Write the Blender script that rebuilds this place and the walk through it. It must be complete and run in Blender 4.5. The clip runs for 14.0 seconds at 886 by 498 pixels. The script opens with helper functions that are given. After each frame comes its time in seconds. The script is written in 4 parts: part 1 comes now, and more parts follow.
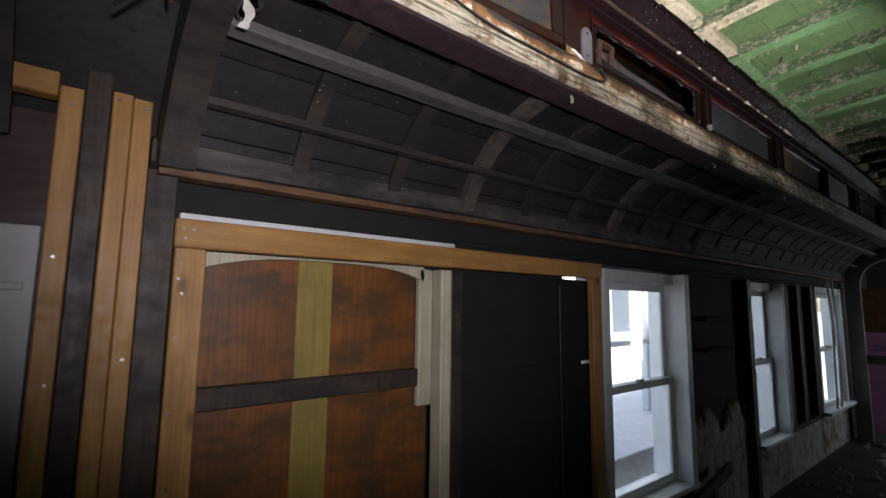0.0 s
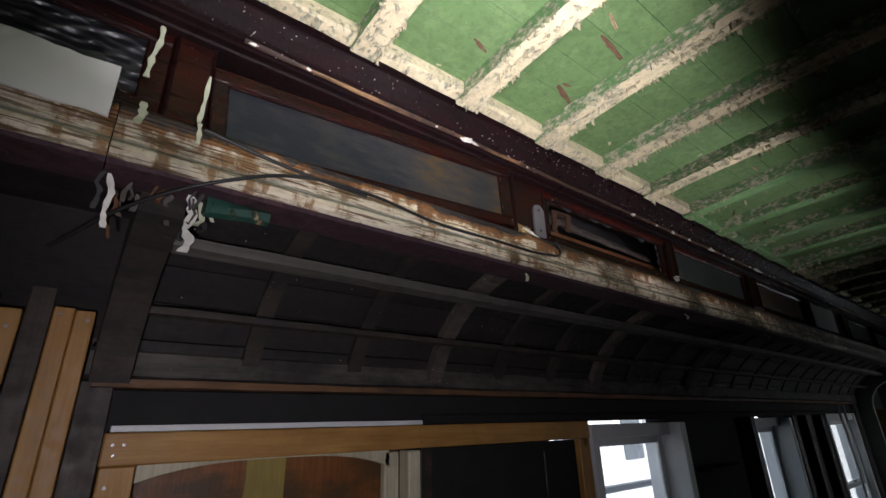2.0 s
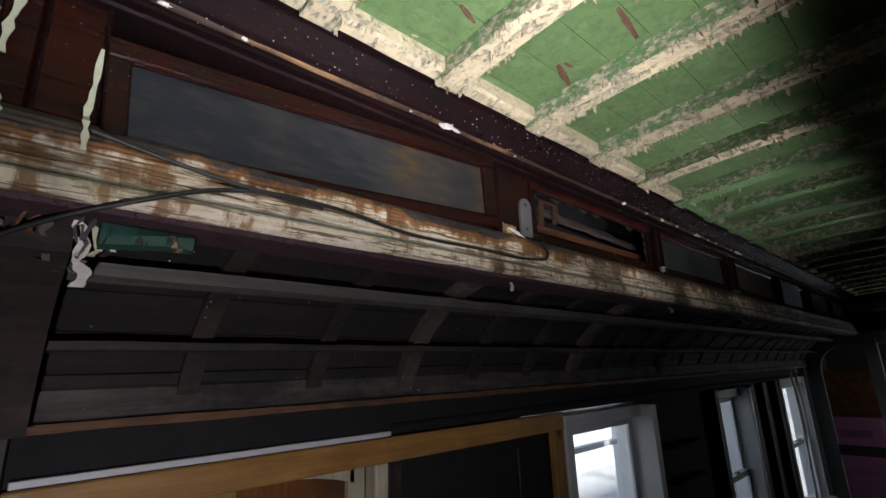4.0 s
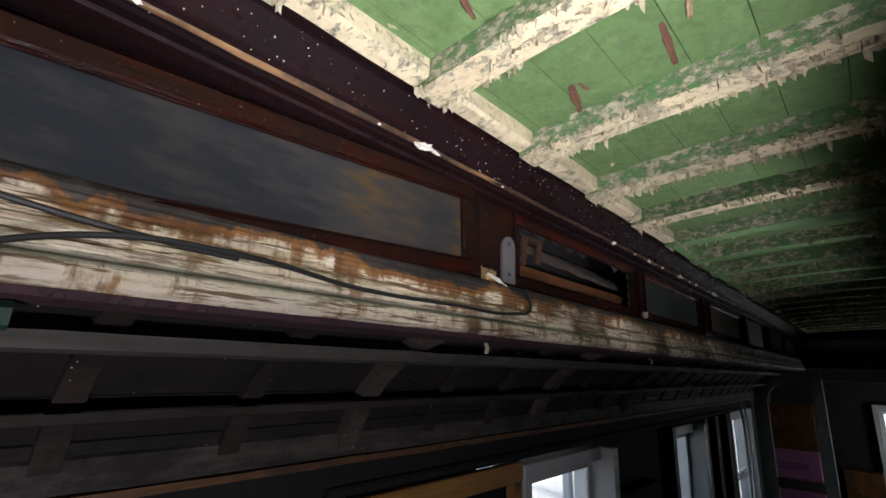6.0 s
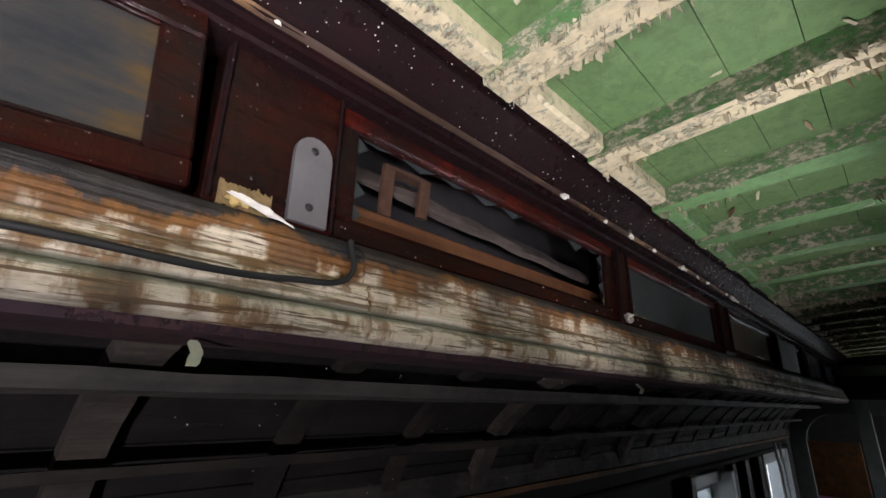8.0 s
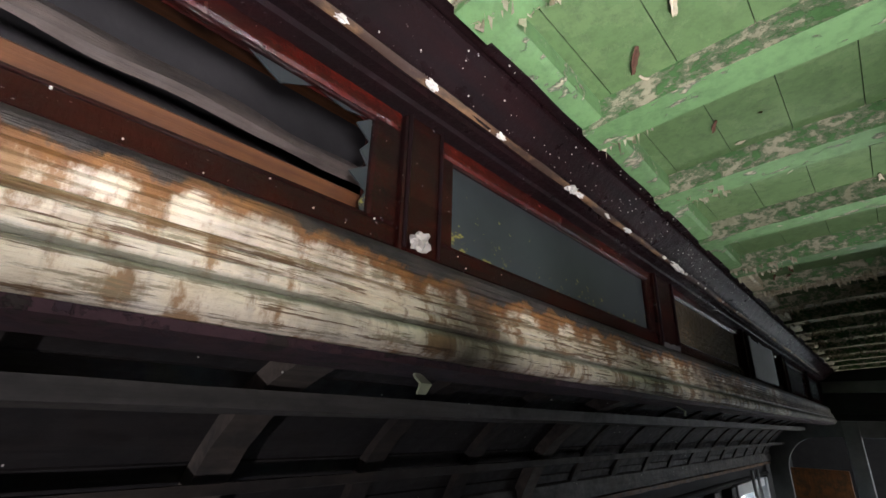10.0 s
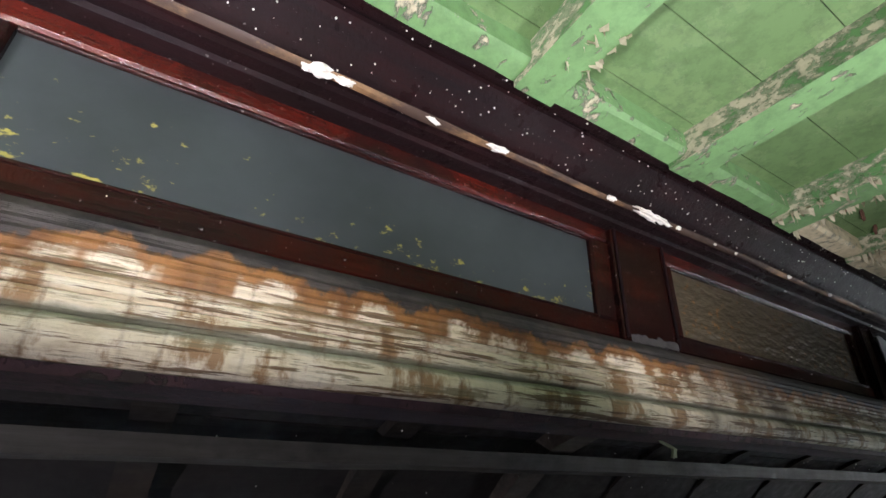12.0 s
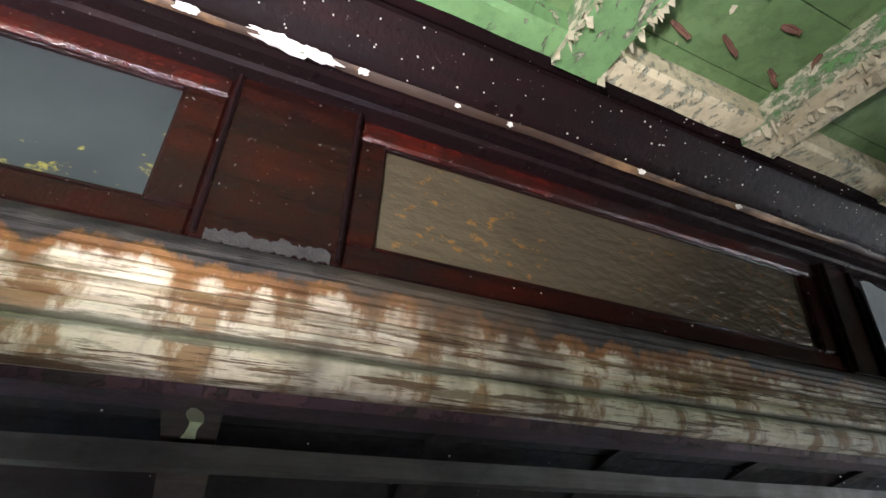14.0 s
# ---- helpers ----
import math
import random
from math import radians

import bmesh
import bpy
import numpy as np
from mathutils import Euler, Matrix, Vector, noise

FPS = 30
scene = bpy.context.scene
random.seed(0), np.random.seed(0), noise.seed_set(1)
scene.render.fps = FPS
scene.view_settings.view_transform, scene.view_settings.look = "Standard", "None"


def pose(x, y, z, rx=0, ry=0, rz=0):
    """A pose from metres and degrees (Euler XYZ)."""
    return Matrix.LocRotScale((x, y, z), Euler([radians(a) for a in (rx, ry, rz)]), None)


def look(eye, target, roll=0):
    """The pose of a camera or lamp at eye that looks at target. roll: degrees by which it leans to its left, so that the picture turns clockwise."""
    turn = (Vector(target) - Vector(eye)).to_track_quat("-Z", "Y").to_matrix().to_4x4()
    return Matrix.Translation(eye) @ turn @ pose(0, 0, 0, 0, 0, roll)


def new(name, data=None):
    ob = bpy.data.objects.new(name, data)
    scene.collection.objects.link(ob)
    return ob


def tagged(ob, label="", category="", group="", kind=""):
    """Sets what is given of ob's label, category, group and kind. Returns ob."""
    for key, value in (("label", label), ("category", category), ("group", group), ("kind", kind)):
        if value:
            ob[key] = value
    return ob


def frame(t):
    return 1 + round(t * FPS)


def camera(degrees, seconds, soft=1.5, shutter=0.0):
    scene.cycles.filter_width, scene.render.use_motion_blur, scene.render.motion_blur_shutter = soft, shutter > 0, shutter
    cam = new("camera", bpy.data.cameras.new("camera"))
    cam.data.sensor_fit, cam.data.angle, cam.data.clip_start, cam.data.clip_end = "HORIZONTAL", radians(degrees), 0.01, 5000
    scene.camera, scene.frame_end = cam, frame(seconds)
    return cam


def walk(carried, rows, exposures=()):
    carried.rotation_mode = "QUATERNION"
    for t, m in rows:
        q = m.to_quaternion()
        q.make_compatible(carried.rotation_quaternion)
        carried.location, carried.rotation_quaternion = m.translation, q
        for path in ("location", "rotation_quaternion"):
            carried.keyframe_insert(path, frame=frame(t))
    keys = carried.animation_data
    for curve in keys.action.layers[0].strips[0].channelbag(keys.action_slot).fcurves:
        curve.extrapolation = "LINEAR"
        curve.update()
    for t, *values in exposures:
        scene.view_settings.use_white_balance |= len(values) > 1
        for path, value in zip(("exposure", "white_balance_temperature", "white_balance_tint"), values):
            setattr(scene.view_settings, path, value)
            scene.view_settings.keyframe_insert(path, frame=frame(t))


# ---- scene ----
cam = camera(87.2, 14.0)
METRES, EYE, TILT, LEAN, TURN = 4.2, 1.6, 0.0, 0.0, -38.5
ROWS = [
    (0.0, 0.0, 0.0, 0.0, -0.08, 6.72, -0.71),
    (0.5, 0.0154, -0.0008, 0.0128, -1.12, 11.5, 1.13),
    (1.0, 0.0214, -0.0054, 0.0275, -0.99, 16.35, 1.3),
    (1.5, 0.0262, -0.0029, 0.0425, -1.15, 19.24, 1.33),
    (2.0, 0.0323, -0.0032, 0.0533, 0.22, 20.85, 1.5),
    (2.5, 0.0434, -0.0039, 0.0661, 0.44, 21.14, 0.42),
    (3.0, 0.0393, 0.0134, 0.075, -0.32, 19.14, 1.58),
    (5.5, 0.0303, 0.0583, 0.152, -8.3, 12.54, -1.54),
    (6.0, 0.0327, 0.0883, 0.1532, -9.3, 14.07, -1.7),
    (6.5, 0.0408, 0.1277, 0.152, -9.84, 15.37, 0.44),
    (7.0, 0.0638, 0.1598, 0.1515, -10.49, 16.52, -0.24),
    (7.5, 0.1058, 0.1947, 0.1533, -7.59, 17.71, -0.84),
    (10.0, 0.2974, 0.3797, 0.1535, -9.03, 20.17, -1.64),
    (10.5, 0.3492, 0.4017, 0.1516, -8.81, 19.05, -2.08),
    (11.0, 0.3836, 0.4325, 0.15, -5.44, 21.44, -2.83),
    (11.5, 0.4126, 0.4569, 0.1555, 0.71, 24.21, -3.83),
    (12.0, 0.4419, 0.4745, 0.1541, 6.51, 25.32, -1.61),
    (12.5, 0.4887, 0.4988, 0.1555, 9.92, 24.28, -1.57),
    (13.0, 0.5362, 0.5212, 0.1489, 9.97, 21.65, -2.76),
    (13.5, 0.5664, 0.5597, 0.149, 12.47, 22.34, -1.09),
    (14.0, 0.5825, 0.5948, 0.1558, 14.67, 26.25, -2.76),
]
EXPO = [(0.0, 2.45), (0.5, 2.15), (1.0, 1.8), (1.5, 1.6), (3.0, 1.4), (5.5, 1.4), (7.5, 1.95), (10.0, 3.35), (11.0, 3.95), (12.0, 4.5), (14.0, 5.6)]
walk(cam, [(t, pose(0, 0, EYE, TILT, LEAN, TURN) @ pose(METRES * x, METRES * y, METRES * z, 90 + pitch, roll, yaw)) for t, x, y, z, yaw, pitch, roll in ROWS], EXPO)

# ---- light: overcast day outside, fixed spots in place of one lamp carried along the aisle ----
world = bpy.data.worlds.new("sky")
scene.world = world
world.use_nodes = True
wn = world.node_tree
sky = wn.nodes.new("ShaderNodeTexSky")
sky.sky_type, sky.sun_disc, sky.sun_elevation, sky.sun_rotation = "NISHITA", False, radians(48), radians(20)
wn.links.new(sky.outputs[0], wn.nodes["Background"].inputs[0])
wn.nodes["Background"].inputs[1].default_value = 0.06
sun = new("sun", bpy.data.lights.new("sun", "SUN"))
sun.data.energy, sun.data.angle, sun.data.color = 2.5, radians(10), (1, 0.97, 0.92)
sun.matrix_world = look((2, -6, 9), (4, 2, 0))


def carried_lamp_spot(eye, target, watts, size, soft_edge=0.9):
    ob = new("carried_lamp_spot", bpy.data.lights.new("carried_lamp_spot", "SPOT"))
    ob.data.energy, ob.data.spot_size, ob.data.spot_blend = watts, radians(size), soft_edge
    ob.data.shadow_soft_size, ob.data.color = 0.03, (0.95, 0.90, 1.0)
    ob.matrix_world = look(eye, target)


carried_lamp_spot((0.0, -0.3, 1.62), (0.85, 1.25, 2.08), 17.0, 84)
# Fixed spots along the path replace one moving lamp; watts drop with x
for lx, ly, lz, watts in ((0.3, 0.12, 2.26, 14.0), (0.85, 0.25, 2.26, 8.0), (1.4, 0.32, 2.26, 2.2), (1.95, 0.36, 2.26, 2.9), (2.55, 0.33, 2.26, 1.7), (3.3, 0.30, 2.26, 1.1)):
    carried_lamp_spot((lx, ly, lz), (lx + 0.17, ly + 0.40, lz + 0.60), watts, 108, 0.7)


def fill_light(x, y, z, turn, watts):
    ob = new("added_daylight_fill", bpy.data.lights.new("added_daylight_fill", "AREA"))
    ob.data.shape, ob.data.size, ob.data.size_y, ob.data.energy, ob.data.color = "RECTANGLE", 0.7, 1.2, watts, (0.9, 0.95, 1.0)
    ob.matrix_world = pose(x, y, z, -90, 0, turn)


# Added fill that brightens the far compartment from an unseen opening
fill_light(8.08, -1.36, 1.25, 180, 2.5)


# ---- materials ----
def nodes_of(name):
    m = bpy.data.materials.new(name)
    m.use_nodes = True
    return m, m.node_tree, m.node_tree.nodes["Principled BSDF"]


def link(nt, a, b):
    nt.links.new(a, b)


def coords(nt, scale):
    c = nt.nodes.new("ShaderNodeTexCoord")
    geo = nt.nodes.new("ShaderNodeObjectInfo")
    mp = nt.nodes.new("ShaderNodeMapping")
    mul = nt.nodes.new("ShaderNodeVectorMath")
    mul.operation = "SCALE"
    mul.inputs[0].default_value = (7.3, 5.1, 3.7)
    link(nt, geo.outputs["Random"], mul.inputs["Scale"])
    link(nt, c.outputs["Object"], mp.inputs[0])
    link(nt, mul.outputs[0], mp.inputs["Location"])
    mp.inputs["Scale"].default_value = scale
    return mp.outputs[0]


def noise_of(nt, vec, scale, detail=6, rough=0.6):
    n = nt.nodes.new("ShaderNodeTexNoise")
    n.inputs["Scale"].default_value, n.inputs["Detail"].default_value, n.inputs["Roughness"].default_value = scale, detail, rough
    link(nt, vec, n.inputs["Vector"])
    return n.outputs["Fac"]


def ramp(nt, fac, stops):
    r = nt.nodes.new("ShaderNodeValToRGB")
    els = r.color_ramp.elements
    while len(els) < len(stops):
        els.new(0.5)
    for e, (p, c) in zip(els, stops):
        e.position, e.color = p, (*c, 1) if not isinstance(c, float) else (c, c, c, 1)
    link(nt, fac, r.inputs[0])
    return r.outputs[0]


def mixc(nt, fac, a, b):
    m = nt.nodes.new("ShaderNodeMix")
    m.data_type = "RGBA"
    for sock, v in ((m.inputs[0], fac), (m.inputs[6], a), (m.inputs[7], b)):
        if isinstance(v, (tuple, float, int)):
            sock.default_value = (*v, 1) if isinstance(v, tuple) else v
        else:
            link(nt, v, sock)
    return m.outputs[2]


def math_of(nt, op, a, b):
    m = nt.nodes.new("ShaderNodeMath")
    m.operation = op
    for sock, v in zip(m.inputs, (a, b)):
        if isinstance(v, (float, int)):
            sock.default_value = v
        else:
            link(nt, v, sock)
    return m.outputs[0]


def bump(nt, bsdf, height, strength, dist=0.01):
    b = nt.nodes.new("ShaderNodeBump")
    b.inputs["Strength"].default_value, b.inputs["Distance"].default_value = strength, dist
    link(nt, height, b.inputs["Height"])
    link(nt, b.outputs[0], bsdf.inputs["Normal"])


STRETCH = {"x": (0.06, 1, 1), "y": (1, 0.06, 1), "z": (1, 1, 0.06)}


def wood(name, dark, light, grain="x", rough=0.6, soot=None, amount=0.5, coat=0.0, knots=False, relief=0.4):
    m, nt, b = nodes_of(name)
    g = noise_of(nt, coords(nt, STRETCH[grain]), 60, 8, 0.65)
    col = ramp(nt, g, ((0.3, dark), (0.7, light)))
    big = noise_of(nt, coords(nt, (1, 1, 1)), 5, 5, 0.6)
    col = mixc(nt, ramp(nt, big, ((0.4, 0.0), (0.75, 0.6))), col, tuple(c * 0.55 for c in dark))
    if knots:
        v = nt.nodes.new("ShaderNodeTexVoronoi")
        v.inputs["Scale"].default_value = 5
        link(nt, coords(nt, tuple(0.5 if s < 1 else 1 for s in STRETCH[grain])), v.inputs["Vector"])
        col = mixc(nt, ramp(nt, v.outputs["Distance"], ((0.05, 0.85), (0.12, 0.0))), col, (0.09, 0.035, 0.012))
    if soot:
        s = noise_of(nt, coords(nt, (0.5, 1, 1)), 9, 8, 0.7)
        col = mixc(nt, ramp(nt, s, ((amount - 0.08, 0.0), (amount + 0.08, 0.9))), col, soot)
    link(nt, col, b.inputs["Base Color"])
    rr = ramp(nt, noise_of(nt, coords(nt, (1, 1, 1)), 30), ((0.3, rough * 0.75), (0.7, min(1.0, rough * 1.25))))
    link(nt, rr, b.inputs["Roughness"])
    b.inputs["Coat Weight"].default_value, b.inputs["Coat Roughness"].default_value = coat, 0.18
    bump(nt, b, g, relief, 0.004)
    return m


def varnish(name, base, deep, rough=0.22, gloss=0.5):
    """Old varnished mahogany: glossy, crazed, with dust specks and sooty patches."""
    m, nt, b = nodes_of(name)
    g = noise_of(nt, coords(nt, (0.1, 1, 1)), 45, 8)
    col = ramp(nt, g, ((0.3, deep), (0.72, base)))
    s = noise_of(nt, coords(nt, (1, 1, 1)), 6, 8, 0.7)
    col = mixc(nt, ramp(nt, s, ((0.42, 0.0), (0.64, 0.93))), col, (0.008, 0.005, 0.005))
    dust = noise_of(nt, coords(nt, (1, 1, 1)), 160, 4, 0.5)
    specks = ramp(nt, dust, ((0.69, 0.0), (0.74, 1.0)))
    col = mixc(nt, math_of(nt, "MULTIPLY", specks, 0.35), col, (0.3, 0.28, 0.27))
    link(nt, col, b.inputs["Base Color"])
    link(nt, ramp(nt, noise_of(nt, coords(nt, (1, 1, 1)), 22), ((0.35, rough), (0.7, rough * 2.4))), b.inputs["Roughness"])
    b.inputs["Specular IOR Level"].default_value = gloss
    craze = noise_of(nt, coords(nt, (1, 1, 0.5)), 90, 6, 0.7)
    bump(nt, b, craze, 0.6, 0.004)
    return m


def peeling(name, coats, scale, stretch=(1, 1, 1), rough=0.75, relief=0.8, edges=(0.42, 0.5, 0.58)):
    """Layers of flaking paint: coats from bare ground to topcoat."""
    m, nt, b = nodes_of(name)
    n = noise_of(nt, coords(nt, stretch), scale, 10, 0.68)
    big = noise_of(nt, coords(nt, (1, 1, 1)), scale * 0.18, 3)
    n = math_of(nt, "ADD", math_of(nt, "MULTIPLY", n, 0.7), math_of(nt, "MULTIPLY", big, 0.3))
    col = coats[0]
    steps = None
    for c, e in zip(coats[1:], edges):
        f = ramp(nt, n, ((e - 0.008, 0.0), (e + 0.008, 1.0)))
        col = mixc(nt, f, col, c)
        steps = f if steps is None else math_of(nt, "ADD", steps, f)
    grime = noise_of(nt, coords(nt, (1, 1, 1)), 38, 8, 0.7)
    col = mixc(nt, ramp(nt, grime, ((0.45, 0.0), (0.8, 0.65))), col, tuple(0.25 * c for c in coats[-1]))
    link(nt, col, b.inputs["Base Color"])
    b.inputs["Roughness"].default_value = rough
    bump(nt, b, math_of(nt, "ADD", steps, math_of(nt, "MULTIPLY", grime, 0.6)), relief, 0.004)
    return m


def fascia_paint(name):
    """Cream paint over reeded moulding: dark varnish left along the upper edge with ragged drips, brown water stains, cross cracks."""
    m, nt, b = nodes_of(name)
    c = nt.nodes.new("ShaderNodeTexCoord")
    sep = nt.nodes.new("ShaderNodeSeparateXYZ")
    link(nt, c.outputs["Object"], sep.inputs[0])
    fine = noise_of(nt, coords(nt, (1, 1, 0.35)), 22, 8, 0.65)
    wide = noise_of(nt, coords(nt, (1, 0, 0)), 3.2, 4, 0.6)
    streak = noise_of(nt, coords(nt, (1, 1, 0.1)), 26, 5, 0.6)
    cream = ramp(nt, noise_of(nt, coords(nt, (0.3, 1, 1)), 70, 8, 0.7), ((0.25, (0.44, 0.35, 0.22)), (0.45, (0.72, 0.63, 0.46)), (0.8, (0.85, 0.79, 0.67))))
    cream = mixc(nt, ramp(nt, fine, ((0.50, 0.0), (0.58, 0.85))), cream, (0.27, 0.13, 0.035))
    brown = ramp(nt, streak, ((0.35, (0.12, 0.05, 0.014)), (0.65, (0.27, 0.125, 0.035))))
    lower = noise_of(nt, coords(nt, (0.12, 1, 1)), 60, 8, 0.7)
    cream = mixc(nt, ramp(nt, lower, ((0.55, 0.0), (0.60, 0.8))), cream, (0.20, 0.16, 0.085))
    lines = noise_of(nt, coords(nt, (0.05, 0.5, 1)), 130, 5, 0.65)
    cream = mixc(nt, ramp(nt, lines, ((0.545, 0.0), (0.58, 0.9))), cream, (0.12, 0.06, 0.02))
    wob = math_of(nt, "ADD", sep.outputs["Z"], math_of(nt, "MULTIPLY", math_of(nt, "SUBTRACT", fine, 0.5), 0.014))
    lev = math_of(nt, "MULTIPLY", math_of(nt, "SUBTRACT", wob, 2.30), 10.0)
    bands = ramp(nt, lev, ((0.44, 0.0), (0.49, 0.8), (0.57, 0.8), (0.62, 0.0)))
    cream = mixc(nt, bands, cream, (0.19, 0.20, 0.14))
    lines2 = ramp(nt, lev, ((0.87, 0.0), (0.90, 0.8), (0.94, 0.8), (0.98, 0.0)))
    cream = mixc(nt, math_of(nt, "MULTIPLY", lines2, ramp(nt, lower, ((0.35, 0.2), (0.5, 1.0)))), cream, (0.17, 0.10, 0.035))
    br = nt.nodes.new("ShaderNodeTexVoronoi")
    br.feature = "DISTANCE_TO_EDGE"
    br.inputs["Scale"].default_value = 13
    link(nt, coords(nt, (1, 0.0, 0.12)), br.inputs["Vector"])
    crack = math_of(nt, "MULTIPLY", ramp(nt, br.outputs["Distance"], ((0.0, 1.0), (0.03, 0.0))), ramp(nt, fine, ((0.42, 0.0), (0.55, 1.0))))
    cream = mixc(nt, math_of(nt, "MULTIPLY", crack, 0.4), cream, (0.09, 0.045, 0.018))
    edge = math_of(nt, "ADD", sep.outputs["Z"], math_of(nt, "ADD", math_of(nt, "MULTIPLY", math_of(nt, "SUBTRACT", fine, 0.5), 0.07), math_of(nt, "MULTIPLY", math_of(nt, "SUBTRACT", wide, 0.5), 0.10)))
    edge = math_of(nt, "ADD", edge, math_of(nt, "MULTIPLY", math_of(nt, "SUBTRACT", streak, 0.5), 0.035))
    col = mixc(nt, ramp(nt, math_of(nt, "MULTIPLY", math_of(nt, "SUBTRACT", edge, 2.400), 10.0), ((0.10, 0.0), (0.20, 1.0))), cream, brown)
    gap = noise_of(nt, coords(nt, (1, 0.0, 0.03)), 11, 3, 0.55)
    gap = math_of(nt, "MULTIPLY", ramp(nt, gap, ((0.55, 0.0), (0.60, 0.95))), ramp(nt, lev, ((0.88, 0.0), (1.0, 1.0))))
    col = mixc(nt, gap, col, brown)
    dark = mixc(nt, ramp(nt, fine, ((0.45, 0.0), (0.7, 0.5))), (0.012, 0.010, 0.010), (0.10, 0.085, 0.07))
    col = mixc(nt, ramp(nt, math_of(nt, "MULTIPLY", math_of(nt, "SUBTRACT", edge, 2.400), 10.0), ((0.28, 0.0), (0.35, 1.0))), col, dark)
    # Far end darkened in the paint colour to imitate light falling off along x
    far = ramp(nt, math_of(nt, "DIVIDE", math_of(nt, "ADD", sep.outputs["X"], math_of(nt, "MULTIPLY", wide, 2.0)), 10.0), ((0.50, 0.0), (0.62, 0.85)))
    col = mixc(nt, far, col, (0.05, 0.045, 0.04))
    soot = noise_of(nt, coords(nt, (1, 0.4, 0.6)), 2.3, 6, 0.65)
    col = mixc(nt, ramp(nt, soot, ((0.54, 0.0), (0.66, 0.85))), col, (0.055, 0.038, 0.022))
    link(nt, col, b.inputs["Base Color"])
    b.inputs["Roughness"].default_value = 0.6
    bump(nt, b, math_of(nt, "ADD", fine, lines), 1.0, 0.006)
    return m


def dusty_glass(name, tint, stain, rough=0.28, clear=0.3, ripple=0.0, spot=0.62, low=0.0):
    m, nt, b = nodes_of(name)
    n = noise_of(nt, coords(nt, (1, 1, 1.2)), 5, 7, 0.6)
    col = ramp(nt, n, ((0.3, tuple(c * 0.6 for c in tint)), (0.7, tint)))
    c = nt.nodes.new("ShaderNodeTexCoord")
    moss = noise_of(nt, coords(nt, (1, 1, 1.6)), 48, 5, 0.6)
    where = noise_of(nt, coords(nt, (1, 1, 1)), 4, 2)
    moss = math_of(nt, "ADD", math_of(nt, "MULTIPLY", moss, 0.75), math_of(nt, "MULTIPLY", where, 0.28))
    sep = nt.nodes.new("ShaderNodeSeparateXYZ")
    link(nt, c.outputs["Object"], sep.inputs[0])
    moss = math_of(nt, "ADD", moss, math_of(nt, "MULTIPLY", math_of(nt, "SUBTRACT", 2.545, sep.outputs["Z"]), low))
    col = mixc(nt, ramp(nt, moss, ((spot, 0.0), (spot + 0.05, 0.9))), col, stain)
    link(nt, col, b.inputs["Base Color"])
    b.inputs["Roughness"].default_value = rough
    b.inputs["Transmission Weight"].default_value = clear
    b.inputs["IOR"].default_value = 1.5
    b.inputs["Specular IOR Level"].default_value = 0.3
    if ripple:
        w = noise_of(nt, coords(nt, (0.45, 1, 1)), 55, 3, 0.5)
        bump(nt, b, w, ripple, 0.01)
    return m


def plain(name, c, rough=0.6, metal=0.0, var=0.35, scale=12, relief=0.2):
    m, nt, b = nodes_of(name)
    n = noise_of(nt, coords(nt, (1, 1, 1)), scale, 8, 0.65)
    link(nt, ramp(nt, n, ((0.3, tuple(v * (1 - var) for v in c)), (0.7, c))), b.inputs["Base Color"])
    b.inputs["Roughness"].default_value, b.inputs["Metallic"].default_value = rough, metal
    bump(nt, b, noise_of(nt, coords(nt, (1, 1, 1)), scale * 6), relief, 0.004)
    return m


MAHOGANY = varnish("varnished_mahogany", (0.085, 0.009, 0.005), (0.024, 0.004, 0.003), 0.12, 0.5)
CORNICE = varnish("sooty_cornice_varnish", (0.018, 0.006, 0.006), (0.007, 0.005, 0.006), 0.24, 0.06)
SOOTY_SHADED_MAHOGANY = varnish("sooty_shaded_brown_varnish", (0.030, 0.0055, 0.0035), (0.008, 0.0022, 0.0018), 0.10, 0.22)
FASCIA = fascia_paint("peeled_cream_fascia")
PURPLE = peeling("old_plum_paint", ((0.03, 0.02, 0.015), (0.06, 0.025, 0.03), (0.04, 0.018, 0.025)), 18)
GREEN = peeling("green_ceiling_paint", ((0.17, 0.10, 0.05), (0.48, 0.46, 0.30), (0.142, 0.232, 0.090), (0.118, 0.204, 0.076)), 16, (0.7, 1, 1), 0.5, 0.35, (0.30, 0.325, 0.47))
RIB_SIDE = peeling("flaking_green_over_cream", ((0.55, 0.51, 0.35), (0.24, 0.30, 0.17), (0.12, 0.27, 0.09)), 75, (1, 0.6, 1), 0.6, 0.8, (0.47, 0.53))
RIB_FACE = peeling("flaking_cream_paint", ((0.22, 0.14, 0.08), (0.40, 0.41, 0.29), (0.62, 0.545, 0.345)), 85, (1, 0.5, 1), 0.7, 1.0, (0.40, 0.455))
RIB_GREEN = peeling("green_rib_paint", ((0.55, 0.50, 0.34), (0.30, 0.33, 0.24), (0.15, 0.29, 0.11)), 40, (1, 0.5, 1), 0.6, 0.8, (0.40, 0.42))
FLAKE = plain("curled_paint_flake", (0.62, 0.565, 0.39), 0.7, 0, 0.5, 40)
FLAKE_WHITE = plain("white_plaster_flake", (0.80, 0.77, 0.68), 0.7, 0, 0.3, 40)
DECK = wood("sooty_roof_boards", (0.011, 0.009, 0.0085), (0.032, 0.026, 0.023), "x", 0.7, (0.012, 0.011, 0.011), 0.5)
